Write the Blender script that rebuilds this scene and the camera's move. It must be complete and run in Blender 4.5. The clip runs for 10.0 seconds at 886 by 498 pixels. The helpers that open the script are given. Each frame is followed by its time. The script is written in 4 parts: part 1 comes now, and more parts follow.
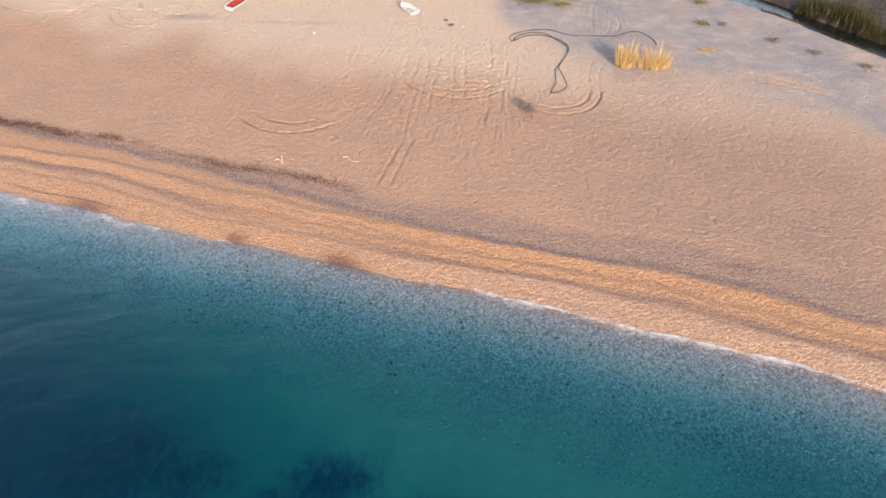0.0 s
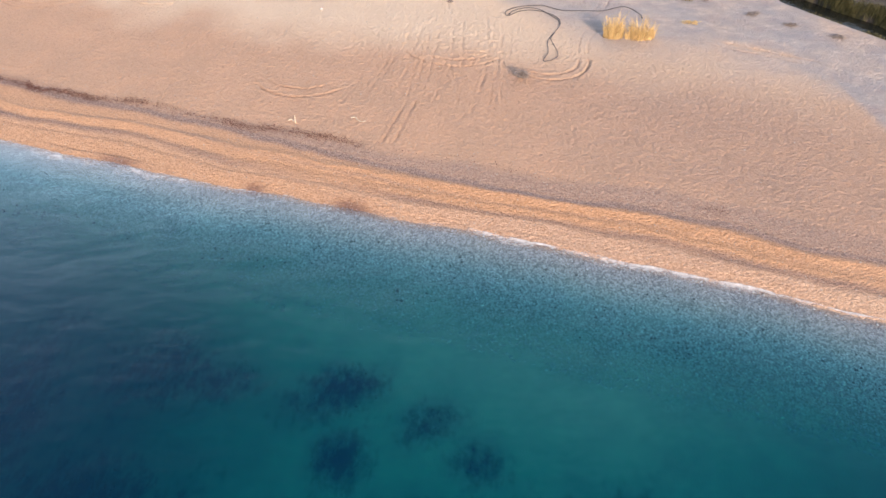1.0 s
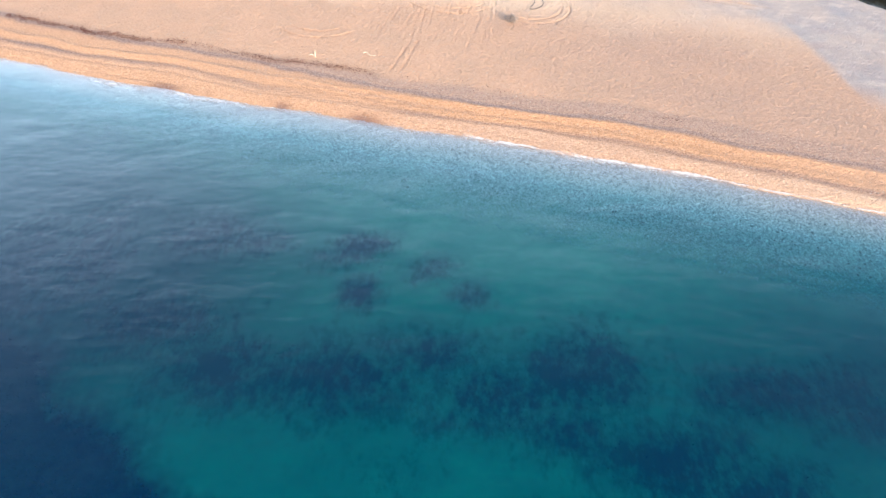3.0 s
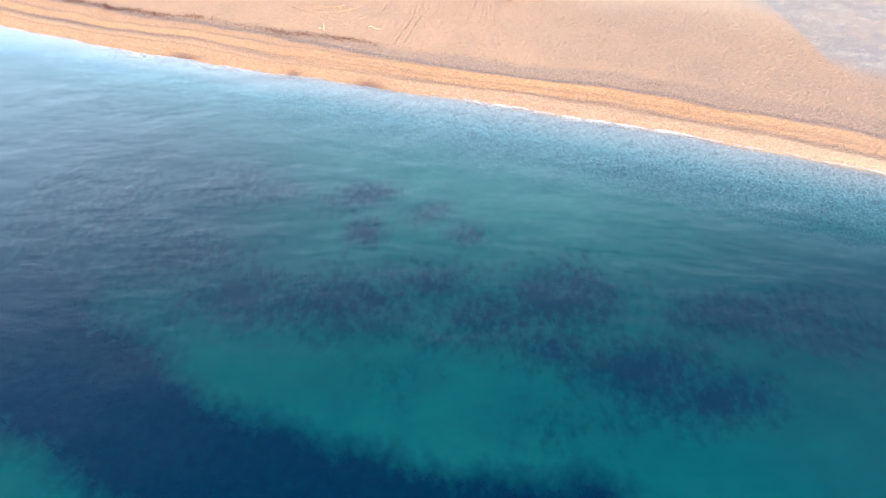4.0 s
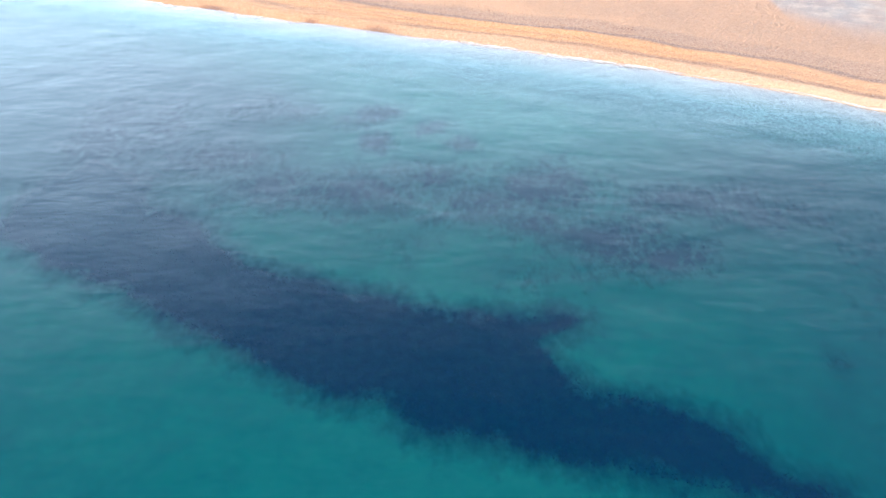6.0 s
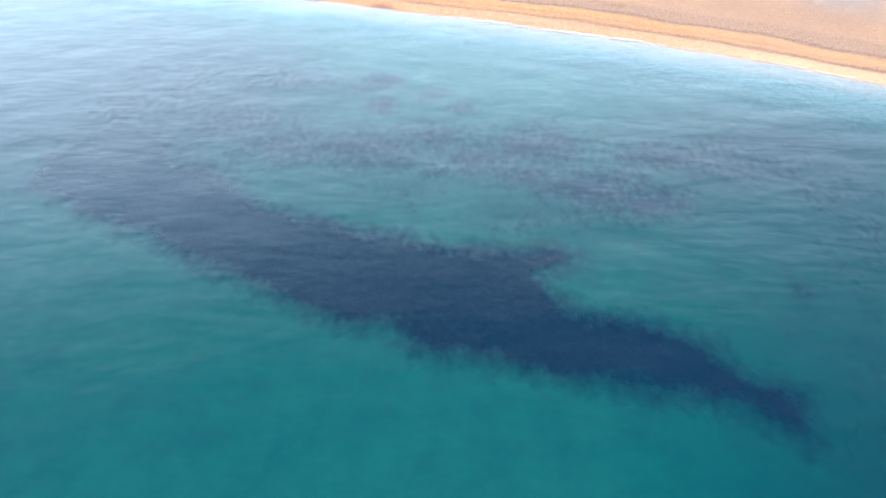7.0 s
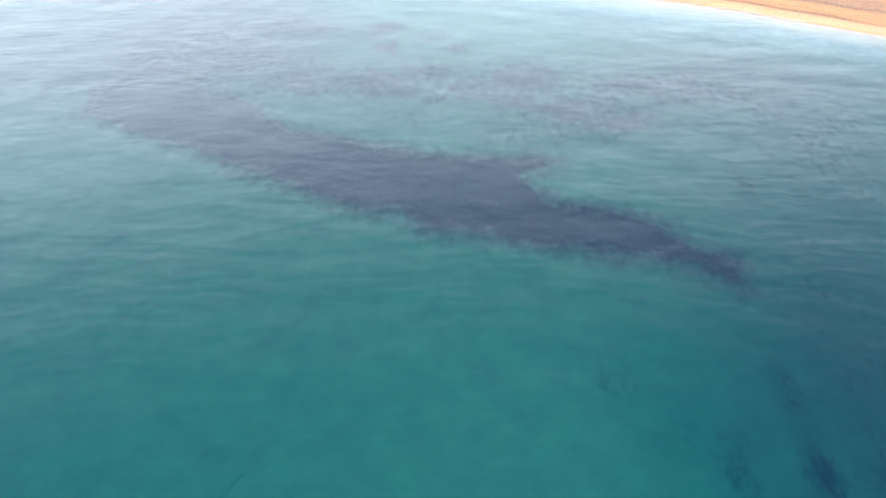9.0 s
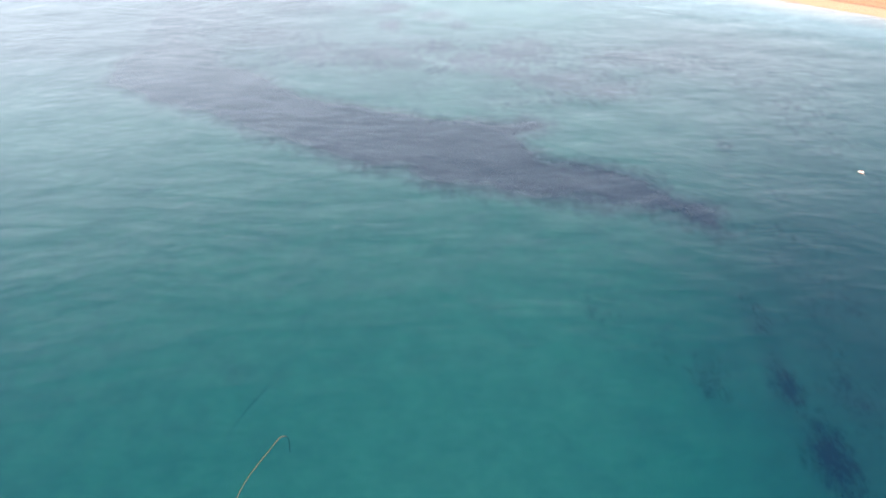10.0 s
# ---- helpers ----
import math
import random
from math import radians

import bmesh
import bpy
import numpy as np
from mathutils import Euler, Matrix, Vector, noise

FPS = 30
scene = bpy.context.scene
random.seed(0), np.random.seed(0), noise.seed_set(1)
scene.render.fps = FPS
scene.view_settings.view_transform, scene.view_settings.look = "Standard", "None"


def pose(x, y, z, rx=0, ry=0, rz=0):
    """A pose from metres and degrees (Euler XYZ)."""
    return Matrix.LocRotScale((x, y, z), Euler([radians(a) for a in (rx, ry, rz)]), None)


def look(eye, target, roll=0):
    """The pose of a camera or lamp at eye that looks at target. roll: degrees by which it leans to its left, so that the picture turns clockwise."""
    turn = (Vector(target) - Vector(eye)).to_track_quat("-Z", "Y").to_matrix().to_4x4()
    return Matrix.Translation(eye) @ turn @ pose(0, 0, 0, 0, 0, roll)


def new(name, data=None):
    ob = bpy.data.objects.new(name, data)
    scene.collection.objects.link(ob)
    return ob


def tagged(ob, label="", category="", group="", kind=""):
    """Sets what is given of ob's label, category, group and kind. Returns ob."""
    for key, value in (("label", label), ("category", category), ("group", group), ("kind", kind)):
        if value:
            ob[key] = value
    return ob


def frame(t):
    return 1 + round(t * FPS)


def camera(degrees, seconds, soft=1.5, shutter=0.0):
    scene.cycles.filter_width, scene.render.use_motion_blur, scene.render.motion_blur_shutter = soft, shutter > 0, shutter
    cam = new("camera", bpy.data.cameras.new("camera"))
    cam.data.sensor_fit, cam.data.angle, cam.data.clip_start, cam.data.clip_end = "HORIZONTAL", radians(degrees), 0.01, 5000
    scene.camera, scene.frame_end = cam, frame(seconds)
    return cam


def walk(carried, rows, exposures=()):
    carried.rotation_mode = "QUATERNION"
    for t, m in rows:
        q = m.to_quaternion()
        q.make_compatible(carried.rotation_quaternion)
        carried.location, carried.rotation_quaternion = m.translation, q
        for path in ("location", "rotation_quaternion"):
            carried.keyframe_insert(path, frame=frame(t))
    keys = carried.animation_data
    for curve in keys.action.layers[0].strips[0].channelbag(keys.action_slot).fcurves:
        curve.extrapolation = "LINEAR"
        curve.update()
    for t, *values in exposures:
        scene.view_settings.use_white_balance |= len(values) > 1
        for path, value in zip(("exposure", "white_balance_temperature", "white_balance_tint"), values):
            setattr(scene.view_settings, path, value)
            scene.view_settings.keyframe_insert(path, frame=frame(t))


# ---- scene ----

# ---------------------------------------------------------------- camera
cam = camera(70.0, 10.0, soft=1.5)
# seconds, x, y, z, pitch, lean, yaw
ROWS = [
    (0.0, 0.00, 0.00, 42.00, -44.43, -0.19, 0.00),
    (0.5, -0.07, -4.01, 42.27, -44.59, -0.09, -0.05),
    (1.0, -0.11, -7.93, 42.48, -44.70, -0.01, -0.06),
    (1.5, -0.12, -11.98, 42.62, -44.79, 0.04, -0.08),
    (2.0, -0.10, -16.08, 42.77, -44.81, 0.11, -0.06),
    (2.5, -0.02, -20.24, 42.81, -44.77, 0.23, 0.02),
    (4.0, 0.58, -32.75, 42.84, -44.63, 0.49, 0.55),
    (4.5, 0.77, -36.63, 42.84, -44.61, 0.48, 0.66),
    (5.0, 0.79, -40.52, 42.79, -44.59, 0.43, 0.65),
    (5.5, 0.75, -44.66, 42.80, -44.52, 0.39, 0.54),
    (7.0, 0.40, -56.87, 42.79, -44.49, 0.14, 0.24),
    (7.5, 0.26, -60.70, 42.88, -44.60, 0.11, 0.12),
    (8.0, 0.09, -64.29, 43.04, -44.76, 0.12, -0.02),
    (8.5, -0.12, -68.02, 43.20, -44.97, 0.22, -0.21),
    (9.0, -0.34, -71.82, 43.40, -45.06, 0.27, -0.39),
    (9.5, -0.62, -75.63, 43.58, -45.08, 0.24, -0.50),
    (10.0, -0.89, -79.55, 43.65, -45.09, 0.23, -0.66),
]
# seconds, stops, kelvin, tint
EXPOSURE = [(0.0, 0.36, 5950, 9), (1.5, 0.60, 5720, 8), (2.5, 0.84, 5560, 4), (4.5, 1.10, 5640, 2), (7.5, 1.22, 5870, 2), (10.0, 1.23, 6650, 10)]
walk(cam, [(t, pose(x, y, z, 90 + pitch, 0, yaw) @ pose(0, 0, 0, 0, 0, -lean)) for t, x, y, z, pitch, lean, yaw in ROWS], EXPOSURE)

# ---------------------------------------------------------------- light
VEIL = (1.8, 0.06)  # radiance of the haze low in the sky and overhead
SUN_ELEVATION, SUN_AZIMUTH = 20.0, 157.5  # degrees; azimuth clockwise from +y
world = bpy.data.worlds.new("sky")
scene.world = world
world.use_nodes = True
wn = world.node_tree.nodes
sky = wn.new("ShaderNodeTexSky")
sky.sky_type, sky.sun_disc = "NISHITA", False
sky.sun_elevation, sky.sun_rotation = radians(SUN_ELEVATION), radians(SUN_AZIMUTH)
sky.air_density, sky.dust_density, sky.ozone_density = 1.0, 2.0, 1.0
# a veil of haze low in the sky, brightened ahead of the camera, over the clear sky
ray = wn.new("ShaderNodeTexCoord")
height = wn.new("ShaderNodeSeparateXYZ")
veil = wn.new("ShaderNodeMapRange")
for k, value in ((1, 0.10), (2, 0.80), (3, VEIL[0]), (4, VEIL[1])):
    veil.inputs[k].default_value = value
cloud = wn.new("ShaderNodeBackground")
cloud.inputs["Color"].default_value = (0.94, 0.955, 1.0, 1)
both = wn.new("ShaderNodeAddShader")
wn["Background"].inputs["Strength"].default_value = 0.12
wl = world.node_tree.links
wl.new(ray.outputs["Generated"], height.inputs[0])
wl.new(height.outputs["Z"], veil.inputs[0])
# added lobe of brighter veil ahead, fitted to the sea's reflections
ahead = wn.new("ShaderNodeVectorMath")
ahead.operation = "DOT_PRODUCT"
ahead.inputs[1].default_value = (-0.09, 0.996, 0)
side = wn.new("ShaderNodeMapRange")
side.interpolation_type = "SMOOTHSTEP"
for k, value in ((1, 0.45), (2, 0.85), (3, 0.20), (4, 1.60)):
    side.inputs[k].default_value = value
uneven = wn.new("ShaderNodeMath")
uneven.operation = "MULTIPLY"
wl.new(ray.outputs["Generated"], ahead.inputs[0])
wl.new(ahead.outputs["Value"], side.inputs[0])
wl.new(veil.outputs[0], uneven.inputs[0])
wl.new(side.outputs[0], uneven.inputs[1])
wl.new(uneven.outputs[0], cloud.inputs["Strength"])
wl.new(sky.outputs[0], wn["Background"].inputs[0])
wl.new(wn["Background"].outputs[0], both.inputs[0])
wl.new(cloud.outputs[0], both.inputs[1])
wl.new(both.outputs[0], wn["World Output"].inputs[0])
sun = new("sun", bpy.data.lights.new("sun", "SUN"))
sun.data.energy, sun.data.angle, sun.data.color = 5.0, radians(0.6), (1.0, 0.73, 0.52)
sun_from = Vector((math.sin(radians(SUN_AZIMUTH)) * math.cos(radians(SUN_ELEVATION)),
                   math.cos(radians(SUN_AZIMUTH)) * math.cos(radians(SUN_ELEVATION)), math.sin(radians(SUN_ELEVATION))))
sun.matrix_world = look(sun_from * 200, (0, 0, 0))


# ---------------------------------------------------------------- node helpers
class Nodes:
    def __init__(self, name):
        self.material = bpy.data.materials.new(name)
        self.material.use_nodes = True
        self.tree = self.material.node_tree
        self.tree.nodes.clear()
        self.out = self.tree.nodes.new("ShaderNodeOutputMaterial")

    def put(self, socket, value):
        if isinstance(value, bpy.types.NodeSocket):
            self.tree.links.new(value, socket)
        elif isinstance(value, (tuple, list)) and len(value) == 3 and socket.type == "RGBA":
            socket.default_value = (*value, 1)
        else:
            socket.default_value = value

    def add(self, kind, **values):
        node = self.tree.nodes.new(kind)
        for key, value in values.items():
            self.put(node.inputs[key.replace("_", " ")], value)
        return node

    def where(self, stretch=(1, 1, 1)):
        place = self.tree.nodes.new("ShaderNodeNewGeometry").outputs["Position"]
        node = self.tree.nodes.new("ShaderNodeVectorMath")
        node.operation = "MULTIPLY"
        self.put(node.inputs[0], place)
        node.inputs[1].default_value = stretch
        return node.outputs[0]

    def noise(self, scale, detail=3.0, stretch=(1, 1, 1), rough=0.55):
        return self.add("ShaderNodeTexNoise", Vector=self.where(stretch), Scale=scale, Detail=detail, Roughness=rough).outputs["Fac"]

    def cells(self, scale, stretch=(1, 1, 1)):
        return self.add("ShaderNodeTexVoronoi", Vector=self.where(stretch), Scale=scale)

    def ramp(self, value, low, high, out_low=0.0, out_high=1.0):
        node = self.tree.nodes.new("ShaderNodeMapRange")
        for n, v in enumerate((value, low, high, out_low, out_high)):
            self.put(node.inputs[n], v)
        return node.outputs[0]

    def math(self, what, a, b=0.0):
        node = self.tree.nodes.new("ShaderNodeMath")
        node.operation = what
        self.put(node.inputs[0], a)
        self.put(node.inputs[1], b)
        return node.outputs[0]

    def mix(self, fac, a, b, blend="MIX"):
        node = self.tree.nodes.new("ShaderNodeMix")
        node.data_type, node.blend_type = "RGBA", blend
        self.put(node.inputs[0], fac)
        self.put(node.inputs[6], a)
        self.put(node.inputs[7], b)
        return node.outputs[2]

    def attribute(self, name):
        node = self.tree.nodes.new("ShaderNodeAttribute")
        node.attribute_name = name
        return node

    def bump(self, height, strength=0.5, distance=0.05, normal=None):
        node = self.add("ShaderNodeBump", Height=height, Strength=strength, Distance=distance)
        if normal is not None:
            self.put(node.inputs["Normal"], normal)
        return node.outputs[0]

    def surface(self, colour, roughness=0.8, normal=None, metallic=0.0, specular=0.5):
        node = self.tree.nodes.new("ShaderNodeBsdfPrincipled")
        self.put(node.inputs["Base Color"], colour)
        self.put(node.inputs["Roughness"], roughness)
        self.put(node.inputs["Metallic"], metallic)
        self.put(node.inputs["Specular IOR Level"], specular)
        if normal is not None:
            self.put(node.inputs["Normal"], normal)
        self.tree.links.new(node.outputs[0], self.out.inputs[0])
        return self.material


def plain(name, colour, other, scale=8.0, roughness=0.6, relief=0.2, distance=0.02, per_piece=0.0, specular=0.5):
    """A worn surface of two tones, with grain and stains."""
    n = Nodes(name)
    base = n.mix(n.ramp(n.noise(scale, 5), 0.35, 0.68), colour, other)
    base = n.mix(n.ramp(n.noise(scale * 6, 2), 0.45, 0.75, 0, 0.35), base, tuple(c * 0.6 for c in other))
    if per_piece:
        island = n.tree.nodes.new("ShaderNodeNewGeometry").outputs["Random Per Island"]
        base = n.mix(n.ramp(island, 0, 1, 0, per_piece), base, tuple(min(1, c * 0.35) for c in colour))
    return n.surface(base, roughness, n.bump(n.noise(scale * 4, 4), relief, distance), specular=specular)


# ---------------------------------------------------------------- shape of the coast
def shore(x):
    """The y of the waterline at x."""
    x = np.asarray(x, float)
    c = np.clip(x, -95, 85)
    y = 38.15 - 0.2808 * c - 4.93e-4 * c ** 2 - 1.474e-5 * c ** 3
    slope = -0.2808 - 2 * 4.93e-4 * c - 3 * 1.474e-5 * c ** 2
    return y + slope * (x - c) + 0.15 * np.sin(x * 0.31) + 0.10 * np.sin(x * 0.67 + 1.0)


def hashed(i, j, seed):
    h = (i * 374761393 + j * 668265263 + seed * 1442695041) & 0xFFFFFFFF
    h = ((h ^ (h >> 13)) * 1274126177) & 0xFFFFFFFF
    return ((h ^ (h >> 16)) & 0xFFFF) / 65535.0


def grain(x, y, size, seed=0, octaves=3):
    """Smooth random field about 0, between -1 and 1, with lumps of that size in metres."""
    total, amp, norm = 0.0, 1.0, 0.0
    for k in range(octaves):
        u, v = np.asarray(x) / size * 2 ** k + 71.3 * k, np.asarray(y) / size * 2 ** k - 37.7 * k
        i, j = np.floor(u).astype(np.int64), np.floor(v).astype(np.int64)
        fu, fv = u - i, v - j
        fu, fv = fu * fu * (3 - 2 * fu), fv * fv * (3 - 2 * fv)
        s = seed + 17 * k
        top = hashed(i, j, s) * (1 - fu) + hashed(i + 1, j, s) * fu
        low = hashed(i, j + 1, s) * (1 - fu) + hashed(i + 1, j + 1, s) * fu
        total = total + amp * (2 * (top * (1 - fv) + low * fv) - 1)
        norm += amp
        amp *= 0.5
    return total / norm


def step(value, low, high):
    t = np.clip((np.asarray(value, float) - low) / (high - low), 0, 1)
    return t * t * (3 - 2 * t)


def band(v, low, high, soft):
    return step(v, low - soft, low + soft) * (1 - step(v, high - soft, high + soft))


def creek(x, y):
    """Distance past the edge of the creek's near bank."""
    return (x - 44.3) * 0.781 + (y - 97.5) * 0.624 + 0.7 * grain(x, y, 5, 61)


PROFILE_V = (-4000, -300, -110, -60, -25, -12, -5, 0, 1.0, 2.4, 3.0, 4.2, 4.8, 6.2, 6.9, 9, 13, 30, 90, 4000)
PROFILE_Z = (-30, -7, -2.6, -1.7, -1.25, -0.95, -0.55, 0, 0.20, 0.44, 0.37, 0.57, 0.52, 0.86, 0.71, 0.84, 0.95, 0.95, 1.05, 6)

# outline of the seagrass meadow: its landward edge from the tail to the head, then its seaward edge back
MEADOW = ((29.6, -28.6), (28, -27.6), (25, -26.4), (23, -23.5), (19.6, -21.7), (16.3, -20.7), (12.9, -19.7), (10.8, -17.9), (9.2, -15.8), (11.5, -14.6), (13.6, -13.0),
          (10, -11.8), (5.6, -11.7), (1, -11.3), (-3.5, -10.3), (-8, -9.0), (-13, -7.4), (-18.5, -5.4), (-22, -3.0), (-24.5, 0.4), (-31, 3.0), (-34, 8.5), (-41, 11.5),
          (-46.5, 4), (-46, -2), (-39.5, -6.0), (-34.5, -8.0), (-30, -9.8), (-25.3, -12.7), (-20.7, -15.3), (-16, -17.4), (-11, -20.3), (-7, -21.4), (-4.4, -22.4),
          (-1.9, -24.0), (3.4, -25.1), (9.4, -26.6), (14.9, -27.7), (20.6, -28.8), (24.7, -30.1), (28.4, -32.2))
# looser weed over stones: x, y, reach along x, reach along y, strength
LOOSE = ((-8.0, 20.2, 3.6, 2.5, 1.25), (-10.5, 18.6, 4.0, 2.2, 0.9), (-7.8, 14.4, 2.4, 2.8, 1.1), (-1.0, 17.2, 3.2, 2.2, 0.9), (2.6, 14.0, 2.6, 2.0, 1.0), (-23.5, 22.0, 6.5, 4.0, 1.05),
         (-17.5, 21.0, 4.0, 2.6, 0.9), (-35, 18, 7, 9, 1.0), (-41, 17, 6, 10, 1.15), (-26, 11.0, 10, 4.5, 0.95), (-17, 6, 9, 4.5, 1.05), (-8, 5.0, 9, 5, 1.15), (-1.5, 7.2, 7, 4, 1.05),
         (4.5, 3.4, 9, 4.5, 1.15), (11, 5.5, 8, 5.5, 1.1), (9.5, 0.0, 5.5, 3, 1.1), (17, -2.5, 8, 4.5, 1.15), (22, -5.0, 8, 3.4, 1.1), (28, 3.4, 10, 3.6, 1.05), (35, 1.0, 8, 3.5, 0.9), (13, -6.5, 13, 4, 0.62), (-6, -3, 8, 3.5, 0.5))
DEEP_WEED = ((28.2, -44, 1.5, 4, 0.75), (28.2, -50.5, 1.4, 4.2, 1.0), (29.3, -57, 2.0, 4, 1.25), (22, -49.5, 1.8, 3.2, 0.7), (18.5, -48, 3, 2.5, 0.45), (14.5, -42.5, 2.5, 4, 0.35), (33.5, -52, 2, 4.5, 0.6), (33.4, -17.5, 1.6, 2.0, 0.7), (36, -44, 8, 22, 0.42), (45, -8, 10, 20, 0.45))


def meadow(x, y):
    """Metres inside the meadow's edge (minus: outside)."""
    x, y = x + 0.7 * grain(x, y, 4, 31, 3), y + 0.6 * grain(x, y, 4, 32, 3)
    gap, inside = np.full(np.shape(x), 99.0), np.zeros(np.shape(x), bool)
    for (ax, ay), (bx, by) in zip(MEADOW, MEADOW[1:] + MEADOW[:1]):
        dx, dy = bx - ax, by - ay
        t = np.clip(((x - ax) * dx + (y - ay) * dy) / (dx * dx + dy * dy), 0, 1)
        gap = np.minimum(gap, np.hypot(x - ax - t * dx, y - ay - t * dy))
        inside ^= ((ay > y) != (by > y)) & (x < ax + (y - ay) * dx / (dy if dy else 1e-9))
    return np.where(inside, gap, -gap)


def loose(x, y):
    """How thickly loose weed grows."""
    zone = np.zeros(np.shape(x))
    for cx, cy, rx, ry, force in LOOSE + DEEP_WEED:
        zone = np.maximum(zone, force * np.exp(-((x - cx) / rx) ** 2 - ((y - cy) / ry) ** 2))
    return zone


# wheel tracks: centre x, y, radius, from, to (degrees)
ARCS = ((2.0, 76.4, 8.2, -148, -50), (2.1, 76.7, 6.8, -132, -55), (14.1, 70.1, 5.35, -138, 2), (13.9, 70.3, 4.25, -136, 0),
        (-17.7, 67.6, 7.0, -145, -48), (-17.7, 68.3, 5.7, -140, -60), (-62.3, 95.4, 9.0, -130, 0), (-62.5, 95.6, 7.7, -130, -10),
        (-60.1, 104.5, 12.3, -135, -55), (-44.0, 93.2, 5.9, -170, -60), (-44.0, 94.5, 5.2, -160, -50), (-45.7, 108.9, 15.9, -125, -85),
        (32.5, 70.9, 14.2, 140, 180), (31.5, 70.9, 11.9, 140, 178), (15.5, 90.5, 9.0, -55, 45), (15.5, 90.5, 10.2, -50, 40), (17.5, 92, 9.0, -50, 30), (2.4, 80.5, 6.0, -140, -40), (-39.5, 100, 8.5, -150, -80))
LINES = ((-7.0, 51.1, -4.6, 59.2), (-5.5, 51.4, -3.4, 59.6), (-4.6, 59.2, -3.6, 69), (-8.5, 62.0, -6.1, 72.9), (-9.6, 60.3, -7.2, 71.0),
         (-3.3, 62.6, -1.9, 77.4), (-2.0, 65.0, -0.5, 78.5), (1.0, 66.3, 1.5, 82.2), (2.4, 66.0, 3.0, 82.0), (5.3, 57.1, 8.6, 77.5),
         (4.0, 58.5, 7.2, 78.0), (-5.6, 63, -3.4, 76), (6.2, 72, 6.6, 86), (38.0, 75.4, 49.9, 69.2), (37.2, 74.2, 47.5, 69.0))


# many faint tracks of vehicles that came and went over the same stretch
pick = random.Random(5)
for _ in range(16):
    ax, ay, size = pick.uniform(-11, 9), pick.uniform(56, 68), pick.uniform(6, 17)
    lean = 0.16 + pick.gauss(0, 0.07) - 0.01 * ax
    LINES += ((ax, ay, ax + size * lean, ay + size),)
for _ in range(9):
    ax, ay = pick.uniform(19, 26), pick.uniform(84, 90)
    LINES += ((ax, ay, ax + pick.uniform(0.8, 3.2), ay + pick.uniform(6, 10)),)


def ruts(x, y):
    """Depth of the wheel ruts, below and (minus) above the sand."""
    cut = np.zeros(np.shape(x))
    wander_x, wander_y = x + 0.12 * grain(x, y, 1.6, 51), y + 0.12 * grain(x, y, 1.6, 52)

    def groove(d, force):
        return force * (np.exp(-(d / 0.15) ** 2) - 0.32 * np.exp(-((np.abs(d) - 0.36) / 0.17) ** 2))

    for k, (cx, cy, r, low, high) in enumerate(ARCS):
        near = np.abs(np.hypot(x - cx, y - cy) - r) < 1.2
        px, py = wander_x[near] - cx, wander_y[near] - cy
        angle = np.degrees(np.arctan2(py, px))
        cut[near] += groove(np.hypot(px, py) - r, 0.35 if 11 < k < 18 else 0.9) * band(angle, low, high, 9) * (0.8 + 0.5 * grain(x[near], y[near], 0.7, 54, 2))
    for n, (ax, ay, bx, by) in enumerate(LINES):
        dx, dy = bx - ax, by - ay
        size = math.hypot(dx, dy)
        along = ((x - ax) * dx + (y - ay) * dy) / size
        aside = ((wander_x - ax) * dy - (wander_y - ay) * dx) / size
        near = (np.abs(aside) < 1.2) & (along > -1) & (along < size + 1)
        force = 0.75 if n < 2 or n in (13, 14) else 0.4 if n < 15 else 0.28 if n < 31 else 0.33
        cut[near] += groove(aside[near], force) * band(along[near], 0, size, 0.8) * (0.65 + 0.5 * grain(x[near], y[near], 1.1, 53))
    return cut


def ground_height(x, y):
    """Height of the ground without ruts and small lumps."""
    v = y - shore(x)
    z = np.interp(v + (0.35 * grain(x, y, 4, 3) + 0.75 * grain(x * 0.3, y, 6, 22, 2)) * (v > 1), PROFILE_V, PROFILE_Z)
    z = z + 0.10 * grain(x, y, 9, 4) * step(v, 8, 20)
    q = creek(x, y)
    far = (np.abs(x) < 300) & (y < 300)
    z = z + far * (0.35 * band(q, -2.2, -0.6, 0.8) - 1.9 * band(q, 0.5, 5.4, 0.6) + 0.2 * step(q, 6, 8))
    return z


def silt_share(x, y):
    """How much grey creek silt covers the sand, bared along the wheel tracks."""
    edge = np.interp(x, (-20, 6, 10, 17, 22, 30, 41, 50, 52, 60), (150, 100, 88, 80, 72.5, 70.5, 66, 60, 45, 36))
    share = step(y + 5.0 * grain(x, y, 9, 24, 5) - edge, -6, 9) * np.where(y - shore(x) > 9, 1, 0) * (0.80 + 0.3 * grain(x, y, 4, 25, 3))
    along, aside = (x - 44) * 0.888 - (y - 72.3) * 0.46, (x - 44) * 0.46 + (y - 72.3) * 0.888
    streak = np.exp(-(along / 7) ** 4 - (aside / 1.1) ** 2) * np.clip(0.75 + 0.9 * grain(x, y * 2, 1.6, 62, 3), 0, 1)
    return np.clip(share * (1 - 0.9 * streak), 0, 1)


def lumps(x, y):
    """Trodden, wind-worn relief of the sand."""
    v = y - shore(x)
    dry = step(v, 6, 13)
    return dry * (1 - 0.5 * silt_share(x, y)) * ((0.085 + 0.05 * np.exp(-((x - 2) / 8) ** 2 - ((y - 74) / 8) ** 2) + 0.10 * np.exp(-((x - 5.2) / 2.2) ** 2 - ((y - 71) / 2.0) ** 2)) * grain(x * 0.9, y, 0.38, 7, 2) + 0.03 * grain(x, y, 2.2, 8, 2)) + (1 - dry) * 0.025 * grain(x, y, 0.5, 9, 2)


